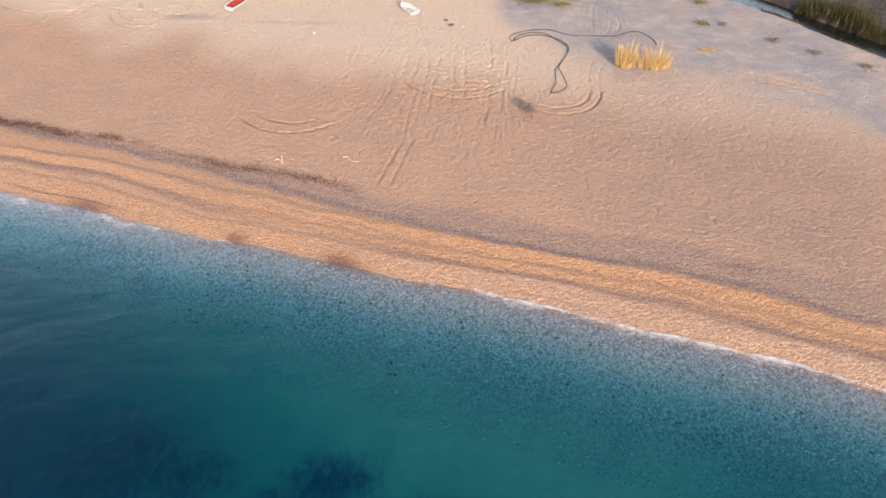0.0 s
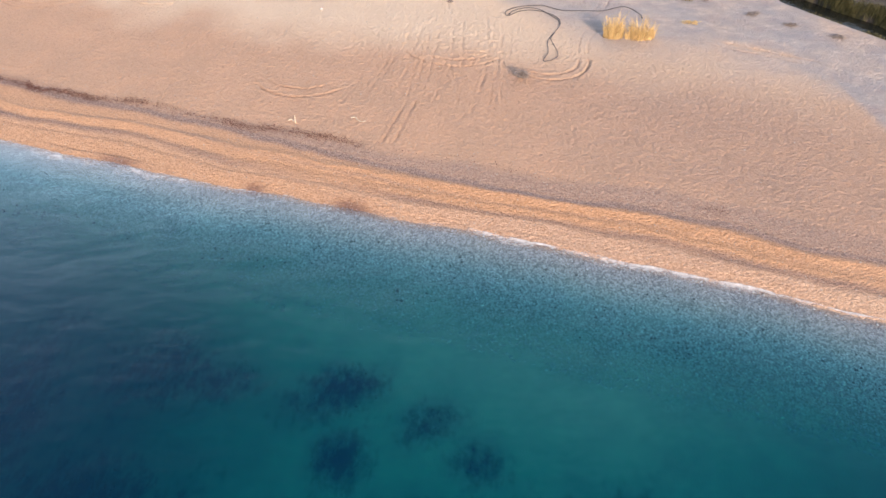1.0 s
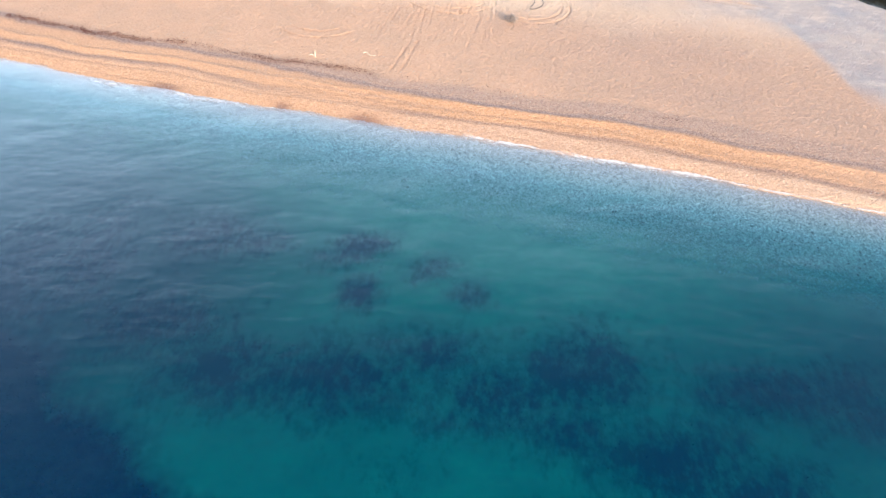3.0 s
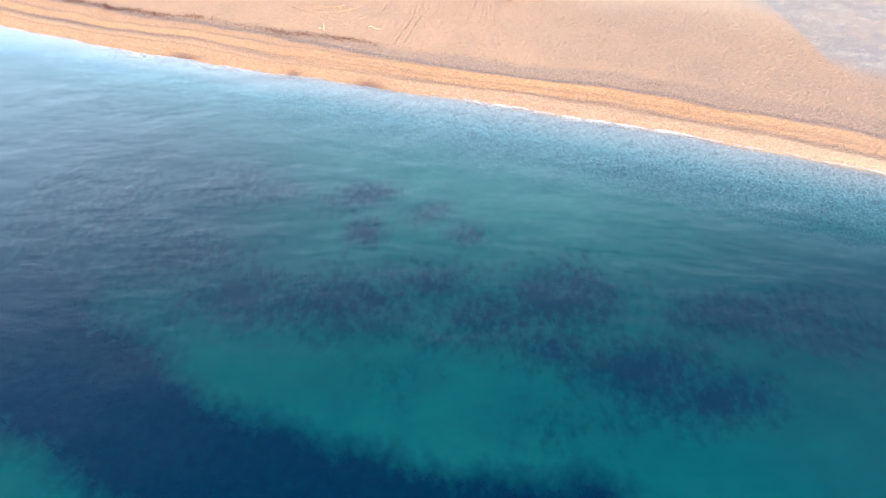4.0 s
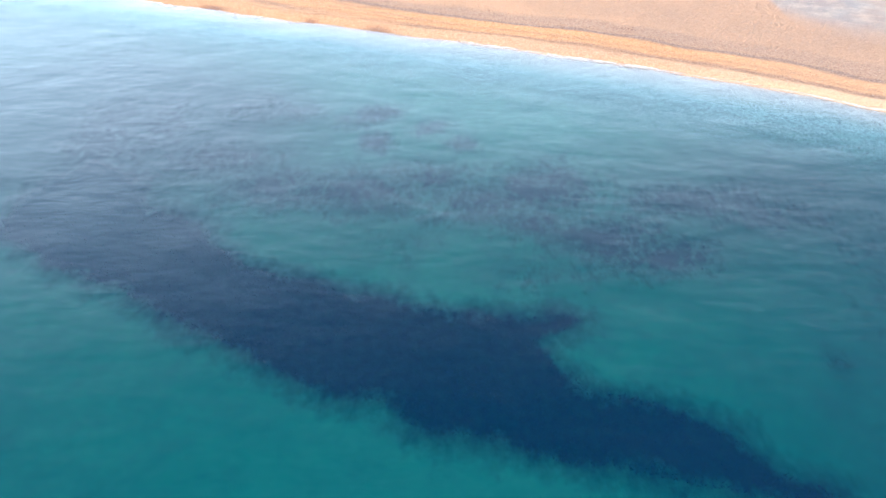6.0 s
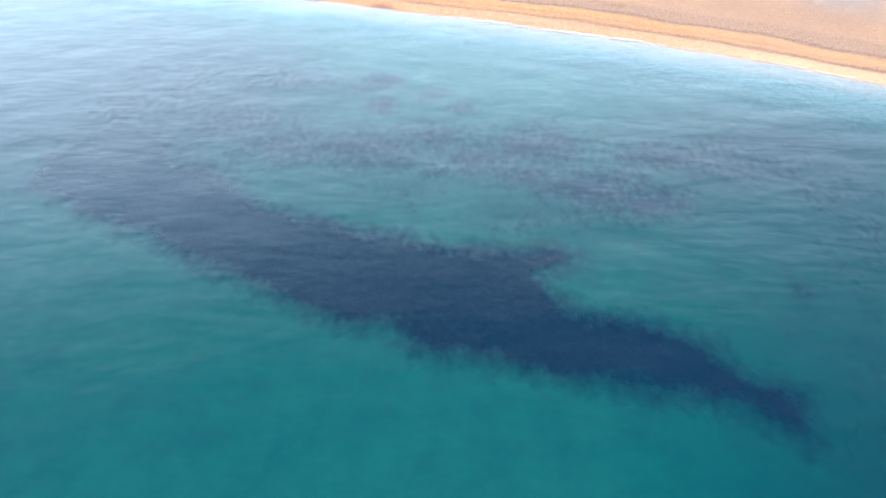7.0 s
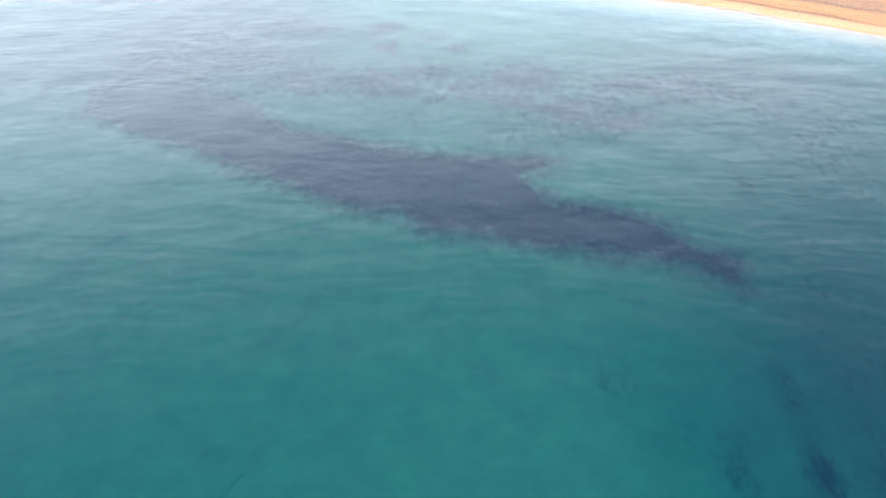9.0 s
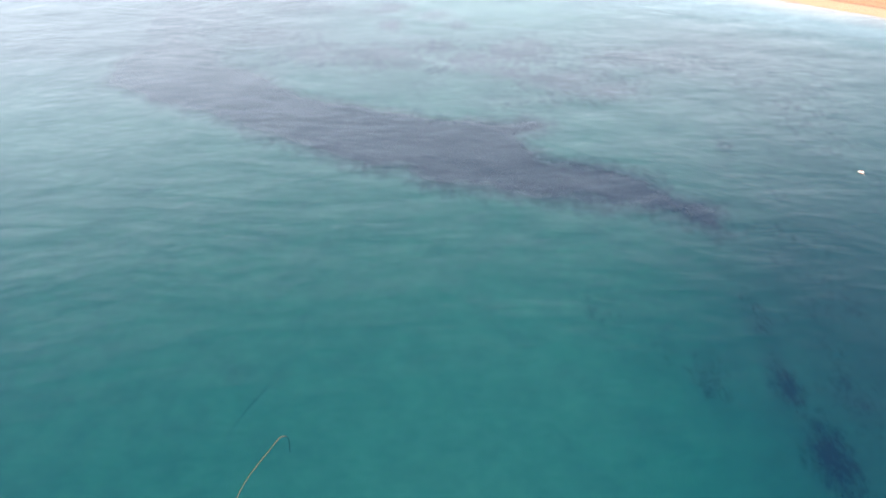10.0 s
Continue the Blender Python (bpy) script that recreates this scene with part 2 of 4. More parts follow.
# ---------------------------------------------------------------- materials
def ground_material():
    n = Nodes("beach ground")
    a, b = n.attribute("zones"), n.attribute("cover")
    sep_a, sep_b = n.add("ShaderNodeSeparateColor", Color=a.outputs["Color"]), n.add("ShaderNodeSeparateColor", Color=b.outputs["Color"])
    pebble = n.cells(8.0)
    pebble_value = n.add("ShaderNodeSeparateColor", Color=pebble.outputs["Color"]).outputs[0]
    cobble_value = n.add("ShaderNodeSeparateColor", Color=n.cells(6.5).outputs["Color"]).outputs[1]
    cobble_value = n.math("ADD", n.math("MULTIPLY", cobble_value, 0.6), n.math("MULTIPLY", pebble_value, 0.4))
    fine = n.noise(9, 4, rough=0.7)
    # dry sand with broad tones and small shells
    sand = n.mix(n.ramp(n.noise(0.16, 5), 0.35, 0.65), (0.503, 0.314, 0.206), (0.447, 0.288, 0.194))
    sand = n.mix(n.ramp(n.noise(3.8, 6, (0.8, 1.15, 1), 0.8), 0.45, 0.70, 0, 0.50), sand, (0.593, 0.421, 0.301))
    sand = n.mix(n.ramp(n.noise(4.6, 5, (0.75, 1.15, 1), 0.75), 0.50, 0.70, 0, 0.40), sand, (0.249, 0.155, 0.116))
    sand = n.mix(n.ramp(n.noise(1.3, 3), 0.55, 0.8, 0, 0.25), sand, (0.361, 0.253, 0.193))
    cream = n.mix(n.ramp(fine, 0.3, 0.75), (0.602, 0.469, 0.348), (0.697, 0.555, 0.417))
    sand = n.mix(n.ramp(n.attribute("tone").outputs["Fac"], 0, 1, 0, 0.85), sand, cream)
    # orange shingle
    shingle = n.mix(pebble_value, (0.370, 0.200, 0.107), (0.598, 0.356, 0.207))
    foot = n.mix(cobble_value, (0.314, 0.191, 0.126), (0.655, 0.464, 0.347))
    shingle = n.mix(n.attribute("tone").outputs["Fac"], shingle, foot)
    # grey gravel
    gravel = n.mix(pebble_value, (0.20, 0.135, 0.112), (0.41, 0.295, 0.245))
    # pale grey silt
    silt = n.mix(n.ramp(n.noise(0.5, 5), 0.3, 0.7), (0.34, 0.318, 0.318), (0.26, 0.25, 0.265))
    silt = n.mix(n.ramp(n.noise(0.28, 6, (0.7, 1.2, 1), 0.65), 0.50, 0.64, 0, 0.6), silt, (0.26, 0.23, 0.245))
    silt = n.mix(n.ramp(n.noise(0.42, 7, (0.8, 1.3, 1), 0.7), 0.50, 0.66, 0, 0.55), silt, (0.58, 0.465, 0.405))
    silt = n.mix(n.ramp(fine, 0.45, 0.75, 0, 0.5), silt, (0.52, 0.47, 0.45))
    colour = n.mix(sep_a.outputs[1], sand, shingle)
    colour = n.mix(sep_a.outputs[0], colour, gravel)
    colour = n.mix(sep_a.outputs[2], colour, silt)
    # sea bed: pale sand, cobbles, weed
    bed = n.mix(n.ramp(n.noise(0.35, 5), 0.35, 0.7), (0.50, 0.48, 0.37), (0.42, 0.40, 0.32))
    stones = n.mix(n.ramp(cobble_value, 0.25, 0.85), (0.19, 0.178, 0.17), (0.47, 0.435, 0.425))
    bed = n.mix(sep_b.outputs[1], bed, stones)
    colour = n.mix(sep_b.outputs[2], colour, bed)
    weed = n.mix(n.ramp(n.noise(1.2, 5), 0.3, 0.7), (0.020, 0.028, 0.026), (0.05, 0.062, 0.05))
    growth = n.add("ShaderNodeSeparateColor", Color=n.attribute("growth").outputs["Color"])
    ragged = n.math("ADD", n.math("MULTIPLY", n.math("SUBTRACT", n.noise(0.9, 6, (1.1, 0.8, 1), 0.7), 0.5), 4.0), n.math("MULTIPLY", n.math("SUBTRACT", n.noise(0.22, 3), 0.5), 3.0))
    dense = n.ramp(n.math("ADD", n.ramp(growth.outputs[0], 0, 1, -6, 6), ragged), -1.9, 1.4)
    clump = n.math("ADD", n.math("MULTIPLY", n.math("SUBTRACT", n.noise(1.0, 7, (1.25, 0.75, 1), 0.74), 0.5), 3.2), n.math("MULTIPLY", n.math("SUBTRACT", n.noise(0.25, 4), 0.5), 1.6))
    sparse = n.math("ADD", n.ramp(n.math("ADD", n.math("MULTIPLY", growth.outputs[1], 1.25), clump), 0.40, 1.20, 0.0, 0.52), n.ramp(growth.outputs[1], 0.05, 0.9, 0.0, 0.42))
    colour = n.mix(n.math("MAXIMUM", dense, n.math("MULTIPLY", sparse, sep_b.outputs[0])), colour, weed)
    # dark creek mud and scrub soil
    mud = n.mix(n.ramp(n.noise(0.8, 5), 0.35, 0.65), (0.03, 0.026, 0.018), (0.075, 0.058, 0.042))
    colour = n.mix(b.outputs["Alpha"], colour, mud)
    # darker and smoother: wet edge, stains, rut grooves, shade painted on ridge backs
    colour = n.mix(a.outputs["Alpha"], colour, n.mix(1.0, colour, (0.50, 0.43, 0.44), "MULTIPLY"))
    relief = n.math("ADD", n.math("ADD", n.math("MULTIPLY", n.noise(5.5, 4, (0.9, 1.1, 1), 0.6), 0.6), n.math("MULTIPLY", n.noise(3.0, 2, (0.8, 1.15, 1), 0.5), 1.2)), n.math("MULTIPLY", pebble.outputs["Distance"], -0.5))
    rough = n.ramp(a.outputs["Alpha"], 0, 1, 0.92, 0.45)
    return n.surface(colour, rough, n.bump(relief, n.ramp(sep_b.outputs[2], 0, 1, 1.0, 0.12), 0.16), specular=0.25)


def water_material():
    n = Nodes("sea water")
    depth = n.attribute("deep").outputs["Fac"]
    swell = n.noise(0.10, 3, (0.7, 1.3, 1))
    chop = n.noise(0.8, 4, (0.7, 1.3, 1), 0.6)
    ripple = n.noise(2.0, 4, (0.6, 1.25, 1), 0.65)
    # light and dark of the ripples painted into the tint, through the depth value
    lift = n.math("SUBTRACT", n.math("ADD", n.math("MULTIPLY", chop, 0.5), n.math("MULTIPLY", ripple, 0.5)), 0.5)
    depth = n.math("ADD", depth, n.math("MULTIPLY", lift, n.ramp(depth, 0.1, 0.7, 0.0, 0.30)))
    clear = n.mix(n.ramp(depth, 0, 0.5), (0.80, 0.86, 0.92), (0.38, 0.70, 0.77))
    clear = n.mix(n.ramp(depth, 0.5, 1), clear, (0.125, 0.46, 0.435))
    clear = n.mix(n.ramp(depth, 1, 1.5), clear, (0.03, 0.22, 0.235))
    body = n.add("ShaderNodeBsdfTransparent", Color=clear)
    haze = n.add("ShaderNodeBsdfDiffuse", Color=n.mix(n.ramp(depth, 0.95, 1.4), (0.001, 0.056, 0.22), (0.001, 0.075, 0.20)))
    inside = n.tree.nodes.new("ShaderNodeMixShader")
    n.put(inside.inputs[0], n.ramp(depth, 0, 1, 0.0, 0.17))
    n.put(inside.inputs[1], body.outputs[0])
    n.put(inside.inputs[2], haze.outputs[0])
    wavelets = n.noise(0.30, 3, (0.65, 1.3, 1), 0.5)
    waves = n.math("ADD", n.math("ADD", n.math("MULTIPLY", swell, 2.5), n.math("MULTIPLY", wavelets, 1.3)), n.math("ADD", n.math("MULTIPLY", chop, 0.55), n.math("MULTIPLY", ripple, 0.28)))
    normal = n.bump(waves, 0.12, 0.38)
    mirror = n.add("ShaderNodeBsdfGlossy", Color=(0.95, 0.98, 1), Roughness=0.21, Normal=normal)
    facing = n.add("ShaderNodeLayerWeight", Blend=0.5, Normal=normal).outputs["Facing"]
    gloss = n.math("ADD", n.math("MULTIPLY", n.math("POWER", facing, 1.4), 0.29), 0.005)
    top = n.tree.nodes.new("ShaderNodeMixShader")
    n.put(top.inputs[0], gloss)
    n.put(top.inputs[1], inside.outputs[0])
    n.put(top.inputs[2], mirror.outputs[0])
    n.tree.links.new(top.outputs[0], n.out.inputs[0])
    return n.material


def foam_material():
    """Bubbly white foam, thin and full of small holes."""
    n = Nodes("sea foam")
    colour = n.mix(n.ramp(n.noise(3, 4), 0.3, 0.7), (0.84, 0.82, 0.82), (0.74, 0.74, 0.75))
    material = n.surface(colour, 0.7, n.bump(n.noise(9, 4), 0.6, 0.05))
    shader = n.tree.nodes["Principled BSDF"]
    lace = n.math("ADD", n.attribute("body").outputs["Fac"], n.math("MULTIPLY", n.math("SUBTRACT", n.noise(2.2, 6, (0.8, 1, 1), 0.75), 0.5), 1.6))
    n.put(shader.inputs["Alpha"], n.ramp(lace, 0.34, 1.15, 0.0, 0.75))
    return material


GROUND, WATER = ground_material(), water_material()
FOAM = foam_material()
STRAW = plain("dry reed", (0.78, 0.57, 0.27), (0.66, 0.46, 0.20), 2, 0.7, 0.1, per_piece=0.55)
GREEN_REED = plain("green reed", (0.13, 0.112, 0.032), (0.06, 0.058, 0.02), 2, 0.7, 0.1, per_piece=0.7)
DARK_SCRUB = plain("brown scrub", (0.06, 0.045, 0.03), (0.04, 0.03, 0.022), 3, 0.8, 0.2, per_piece=0.5)
SHRUB_LEAF = plain("yellow-green leaf", (0.30, 0.26, 0.06), (0.17, 0.17, 0.05), 3, 0.7, 0.1, per_piece=0.6)
DRY_TWIG = plain("dry twig", (0.50, 0.39, 0.28), (0.40, 0.30, 0.22), 6, 0.8, 0.2, per_piece=0.4)
GREY_TWIG = plain("grey twig", (0.30, 0.25, 0.235), (0.23, 0.195, 0.185), 6, 0.8, 0.2, per_piece=0.4)
WRACK = plain("dried seaweed", (0.10, 0.036, 0.028), (0.19, 0.072, 0.05), 5, 0.8, 0.4, per_piece=0.5)
RUBBER = plain("dark hose", (0.045, 0.043, 0.05), (0.08, 0.07, 0.07), 4, 0.6, 0.1)
WHITE_PAINT = plain("white boat paint", (0.78, 0.77, 0.74), (0.66, 0.65, 0.62), 3, 0.45, 0.1)
GREY_PAINT = plain("grey deck paint", (0.42, 0.43, 0.45), (0.55, 0.55, 0.55), 3, 0.6, 0.1)
RED_PAINT = plain("red boat paint", (0.42, 0.045, 0.03), (0.28, 0.03, 0.022), 3, 0.5, 0.1)
BLUE_PAINT = plain("pale blue hull paint", (0.30, 0.38, 0.50), (0.40, 0.46, 0.55), 3, 0.5, 0.1)
PALE_WOOD = plain("bleached wood", (0.62, 0.52, 0.40), (0.48, 0.39, 0.29), 8, 0.8, 0.3)
STONE = plain("dark stone", (0.075, 0.075, 0.07), (0.15, 0.14, 0.125), 3, 0.8, 0.3, per_piece=0.7)
PALE_STONE = plain("pale stone", (0.50, 0.47, 0.43), (0.36, 0.34, 0.31), 3, 0.8, 0.3, per_piece=0.6)
SEA_STONE = plain("pale sea stone", (0.60, 0.57, 0.55), (0.44, 0.41, 0.39), 3, 0.8, 0.3, per_piece=0.6)
WHITE_PLASTIC = plain("white plastic", (0.66, 0.64, 0.62), (0.6, 0.57, 0.55), 5, 0.4, 0.05)
RED_PLASTIC = plain("red plastic", (0.62, 0.16, 0.12), (0.5, 0.12, 0.10), 5, 0.4, 0.05)
OLD_ROPE = plain("weedy rope", (0.12, 0.095, 0.06), (0.09, 0.07, 0.045), 9, 0.8, 0.2)
ROPE = plain("pale rope", (0.55, 0.46, 0.42), (0.42, 0.34, 0.30), 9, 0.8, 0.2)


# ---------------------------------------------------------------- mesh helpers
def grid_mesh(name, xs, vs, height, inland=True):
    """One sheet over x and the distance from the waterline."""
    gx, gv = np.meshgrid(xs, vs)
    gy = gv + shore(gx) if inland else gv
    co = np.stack([gx, gy, height(gx, gy)], -1).reshape(-1, 3)
    nx, nv = len(xs), len(vs)
    low = (np.arange(nv - 1)[:, None] * nx + np.arange(nx - 1)[None]).ravel()
    quads = np.stack([low, low + 1, low + nx + 1, low + nx], 1).astype(np.int32)
    mesh = bpy.data.meshes.new(name)
    mesh.vertices.add(len(co))
    mesh.vertices.foreach_set("co", co.astype(np.float32).ravel())
    mesh.loops.add(quads.size)
    mesh.loops.foreach_set("vertex_index", quads.ravel())
    mesh.polygons.add(len(quads))
    mesh.polygons.foreach_set("loop_start", np.arange(len(quads), dtype=np.int32) * 4)
    mesh.update(calc_edges=True)
    mesh.polygons.foreach_set("use_smooth", np.ones(len(quads), bool))
    return mesh, gx.ravel(), gy.ravel()


def spread(mesh, name, channels):
    layer = mesh.attributes.new(name, "FLOAT_COLOR", "POINT")
    layer.data.foreach_set("color", np.stack(channels, 1).astype(np.float32).ravel())


def runs(*pieces):
    """Grid lines: pieces of (from, to, step)."""
    return np.unique(np.concatenate([np.arange(a, b, s) for a, b, s in pieces]).round(3))


def part(name, bm, material, parent=None, label="", smooth=False):
    mesh = bpy.data.meshes.new(name)
    bm.to_mesh(mesh)
    bm.free()
    mesh.materials.append(material)
    if smooth:
        mesh.polygons.foreach_set("use_smooth", np.ones(len(mesh.polygons), bool))
    ob = new(name, mesh)
    ob.parent = parent
    if label:
        ob["label"] = label
    return ob


def soup(name, verts, faces, material, parent=None, label=""):
    """One mesh of many loose pieces."""
    mesh = bpy.data.meshes.new(name)
    mesh.from_pydata(verts, [], faces)
    mesh.materials.append(material)
    ob = new(name, mesh)
    ob.parent = parent
    if label:
        ob["label"] = label
    return ob


def base(name, x, y, z, turn=0.0):
    ob = new(name)
    ob.matrix_world = pose(x, y, z, 0, 0, turn)
    return ob


def on_grounds(xs, ys):
    return ground_height(np.asarray(xs, float), np.asarray(ys, float)).tolist()


def on_ground(x, y):
    return float(ground_height(np.array([x]), np.array([y]))[0])


def tube(points, radius, sides=8, shrink=None):
    """A tube along points, as a bmesh."""
    bm = bmesh.new()
    points = [Vector(p) for p in points]
    rings = []
    for k, p in enumerate(points):
        way = (points[min(k + 1, len(points) - 1)] - points[max(k - 1, 0)]).normalized()
        turn = way.to_track_quat("Z", "Y").to_matrix()
        r = radius * (1 if shrink is None else 1 + (shrink - 1) * k / (len(points) - 1))
        rings.append([bm.verts.new(p + turn @ Vector((r * math.cos(2 * math.pi * s / sides), r * math.sin(2 * math.pi * s / sides), 0))) for s in range(sides)])
    for low, high in zip(rings, rings[1:]):
        for s in range(sides):
            bm.faces.new((low[s], low[(s + 1) % sides], high[(s + 1) % sides], high[s]))
    bm.faces.new(rings[0][::-1])
    bm.faces.new(rings[-1])
    return bm


def smooth_line(points, per=6):
    """Catmull-Rom through points."""
    p = [np.array(q, float) for q in points]
    p = [2 * p[0] - p[1]] + p + [2 * p[-1] - p[-2]]
    out = []
    for k in range(1, len(p) - 2):
        for s in range(per):
            t = s / per
            out.append(0.5 * (2 * p[k] + (p[k + 1] - p[k - 1]) * t + (2 * p[k - 1] - 5 * p[k] + 4 * p[k + 1] - p[k + 2]) * t * t
                              + (3 * p[k] - 3 * p[k + 1] + p[k + 2] - p[k - 1]) * t ** 3))
    out.append(p[-2])
    return out


# ---------------------------------------------------------------- ground and sea
GX = runs((-4000, -400, 400), (-400, -120, 20), (-120, -82, 1.5), (-82, 84, 0.16), (84, 120, 1.5), (120, 400, 20), (400, 4001, 400))
GV = runs((-4000, -400, 400), (-400, -130, 20), (-130, -105, 0.8), (-105, -40, 0.45), (-40, -2, 0.35), (-2, 64, 0.16), (64, 92, 0.35), (92, 130, 3), (130, 400, 20), (400, 4001, 400))


def full_height(x, y):
    v = y - shore(x)
    z = ground_height(x, y)
    near = (np.abs(x) < 90) & (v > -3) & (v < 95)
    z[near] += lumps(x[near], y[near])
    dry = near & (v > 8)
    z[dry] -= 0.22 * ruts(x[dry], y[dry])
    bed = (v < 0) & (v > -130) & (np.abs(x) < 120)
    z[bed] += 0.12 * step(meadow(x[bed], y[bed]), -1, 2) + 0.06 * loose(x[bed], y[bed])
    z[bed] += step(-v[bed], 0, 3) * 0.04 * grain(x[bed], y[bed], 4.0, 12, 2)
    return z


mesh, gx, gy = grid_mesh("ground", GX, GV, full_height)
gv = gy - shore(gx)
near = (np.abs(gx) < 130) & (gv < 130) & (gv > -140)
ragged = gv + np.where(near, (0.25 + 0.35 * step(gv, 6, 9)) * grain(gx, gy, 3.5, 21, 4) + 0.85 * grain(gx * 0.3, gy, 6, 22, 2), 0)
ragged = ragged / np.interp(gx, (-60, -35, -5, 10, 30, 60), (1.48, 1.40, 1.08, 1.0, 1.08, 1.12))
fade = np.where(near, grain(gx * 0.2, gy, 5, 23), 0)
grey = band(ragged, 2.65, 3.35, 0.4) * np.clip(0.6 + 0.7 * fade, 0, 1)
grey = np.maximum(grey, 0.6 * band(ragged, 4.5, 4.9, 0.25) * np.clip(0.45 - 0.8 * fade, 0, 1))
grey = np.maximum(grey, band(ragged, 6.3, 7.3, 0.35))
grey = np.maximum(grey, 0.7 * band(ragged, 6.6, np.interp(gx, (-40, 6, 30), (7.6, 9.6, 10.8)), 1.0))
grey = np.maximum(grey, 0.42 * step(gx, 15, 40) * band(ragged, 8, 14, 2.5))
grey = np.maximum(grey, 0.52 * step(gx, -5, 38) * band(ragged, 9, 34, 6) * (0.8 + 0.4 * fade))
orange = (1 - step(ragged, 6.0, 8.5)) * (1 - 0.55 * step(gx, 26, 52)) * np.maximum(0.95 * (0.65 + 0.35 * step(gx, -30, 5)), 1 - step(ragged, 2.0, 3.0))
pale_foot = band(ragged, -0.5, 2.6, 0.5)
silt = silt_share(gx, gy)
wet_and_shade = band(gv + 0.5 * grain(gx, gy, 2.5, 26), -0.9, 0.25, 0.35)
stain = np.where(near, np.exp(-((gx + 37.5) / 3.4) ** 2 - ((gy - 90.6) / 0.9) ** 2) * (0.8 + 0.4 * grain(gx, gy, 1.5, 30)), 0)
stain = stain + np.where(near, 0.30 * np.exp(-((gx + 22) / 7.5) ** 4 - ((gy - 88.9) / 0.55) ** 2) * (0.9 + 0.8 * grain(gx, gy, 1.6, 35)), 0)
spots = np.clip(stain, 0, 1) + np.exp(-((gx + 9.5) / 1.8) ** 2 - ((gv - 0.25) / 0.9) ** 2) + np.exp(-((gx + 20) / 1.0) ** 2 - ((gv - 0.3) / 0.8) ** 2) + np.exp(-((gx + 36) / 2.2) ** 2 - ((gv - 0.25) / 0.8) ** 2)
tone = mesh.attributes.new("tone", "FLOAT", "POINT")
pale = (0.3 + 0.4 * step(gx, -18, 10)) * pale_foot + step(gv + 5 * np.where(near, grain(gx, gy, 9, 29, 4), 0), 27, 41) * (1 - 0.5 * step(gx, 0, 40))
tone.data.foreach_set("value", pale.astype(np.float32))
# darker along the bottoms of the wheel grooves
rut_tone = np.zeros(len(gx))
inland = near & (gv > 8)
rut_tone[inland] = 0.5 * np.clip(ruts(gx[inland], gy[inland]), 0, 1)
# shade painted as dark stripes on the landward slopes of the ridges
ridge_shade = 0.28 * band(ragged, 6.3, 7.0, 0.4) + 0.42 * band(ragged, 2.7, 3.3, 0.35) * np.clip(0.7 + 0.8 * fade, 0, 1) + 0.12 * band(ragged, 4.5, 4.9, 0.25) * np.clip(0.5 - fade, 0, 1)
wet_and_shade = np.clip(0.10 * wet_and_shade + 1.1 * spots + rut_tone + np.where(gv > 1, ridge_shade, 0), 0, 1)
spread(mesh, "zones", (np.clip(grey, 0, 1), orange, np.clip(silt, 0, 1), wet_and_shade))
weed, stones = np.zeros(len(gx)), np.zeros(len(gx))
sea = near & (gv < 0)
edge, zone = np.full(len(gx), -6.0), np.zeros(len(gx))
edge[sea], zone[sea] = meadow(gx[sea], gy[sea]), loose(gx[sea], gy[sea])
weed[sea] = step(zone[sea], 0.02, 0.3) * step(-gv[sea], 8, 14)
spread(mesh, "growth", (np.clip(0.5 + edge / 12, 0, 1), np.clip(zone / 1.25, 0, 1), 0 * edge, 0 * edge))
stones[sea] = np.clip((1 - step(-gv[sea] / np.interp(gx[sea], (-50, -10, 35), (0.7, 0.9, 1.1)), 6, 17)) + 0.25 * grain(gx[sea], gy[sea], 3, 27), 0, 1)
q = creek(gx, gy)
mud = np.where((gy < 300) & (np.abs(gx) < 300), step(q, 0.1, 1.4) * (0.9 + 0.1 * grain(gx, gy, 2, 28)), 0)
spread(mesh, "cover", (weed, stones, step(-gv, -0.2, 1.1), np.clip(mud, 0, 1)))
mesh.materials.append(GROUND)
tagged(new("ground", mesh), "sandy beach with shingle ridges, wheel ruts and pale sea bed", "beach", kind="structure")

WX = runs((-4000, -400, 400), (-400, -100, 20), (-100, 100, 1.0), (100, 400, 20), (400, 4001, 400))
WV = runs((-4000, -400, 400), (-400, -130, 20), (-130, -16, 1.0), (-16, 2.1, 0.3))


def sea_height(x, y):
    v = y - shore(x)
    calm = np.where(np.abs(x) < 150, 1, 0) * np.where(v > -200, 1, 0)
    ripple = 0.04 * grain(x * 0.5, y, 3.0, 81) * step(-v, 0, 5)
    return calm * ripple


mesh, wx, wy = grid_mesh("sea", WX, WV, sea_height)
wv = wy - shore(wx)
deep = 1 - np.exp(-(np.maximum(-wv, 0) / np.interp(wx, (-50, -10, 35), (6.2, 7.8, 8.0))) ** 1.7)
deep = np.clip(deep + np.where(np.abs(wx) < 150, 0.05 * grain(wx, wy, 12, 82), 0) * step(-wv, 2, 15), 0, 1)
deep = deep + 0.6 * np.exp(-((wx + 44) / 27) ** 2 - ((wy - 16) / 14) ** 2) * step(-wv, 6, 18) + (0.18 + 0.16 * step(wy, -8, 6)) * step(wx, 10, 44) * step(-wv, 7, 20)
deep = deep + 0.12 * np.exp(-((wy - 1) / 9) ** 2) * np.where(np.abs(wx) < 150, 0.8 + 0.9 * grain(wx, wy, 6, 83), 0)
deep = deep + 0.16 * step(wx, 12, 36) * step(-wy, 18, 42)
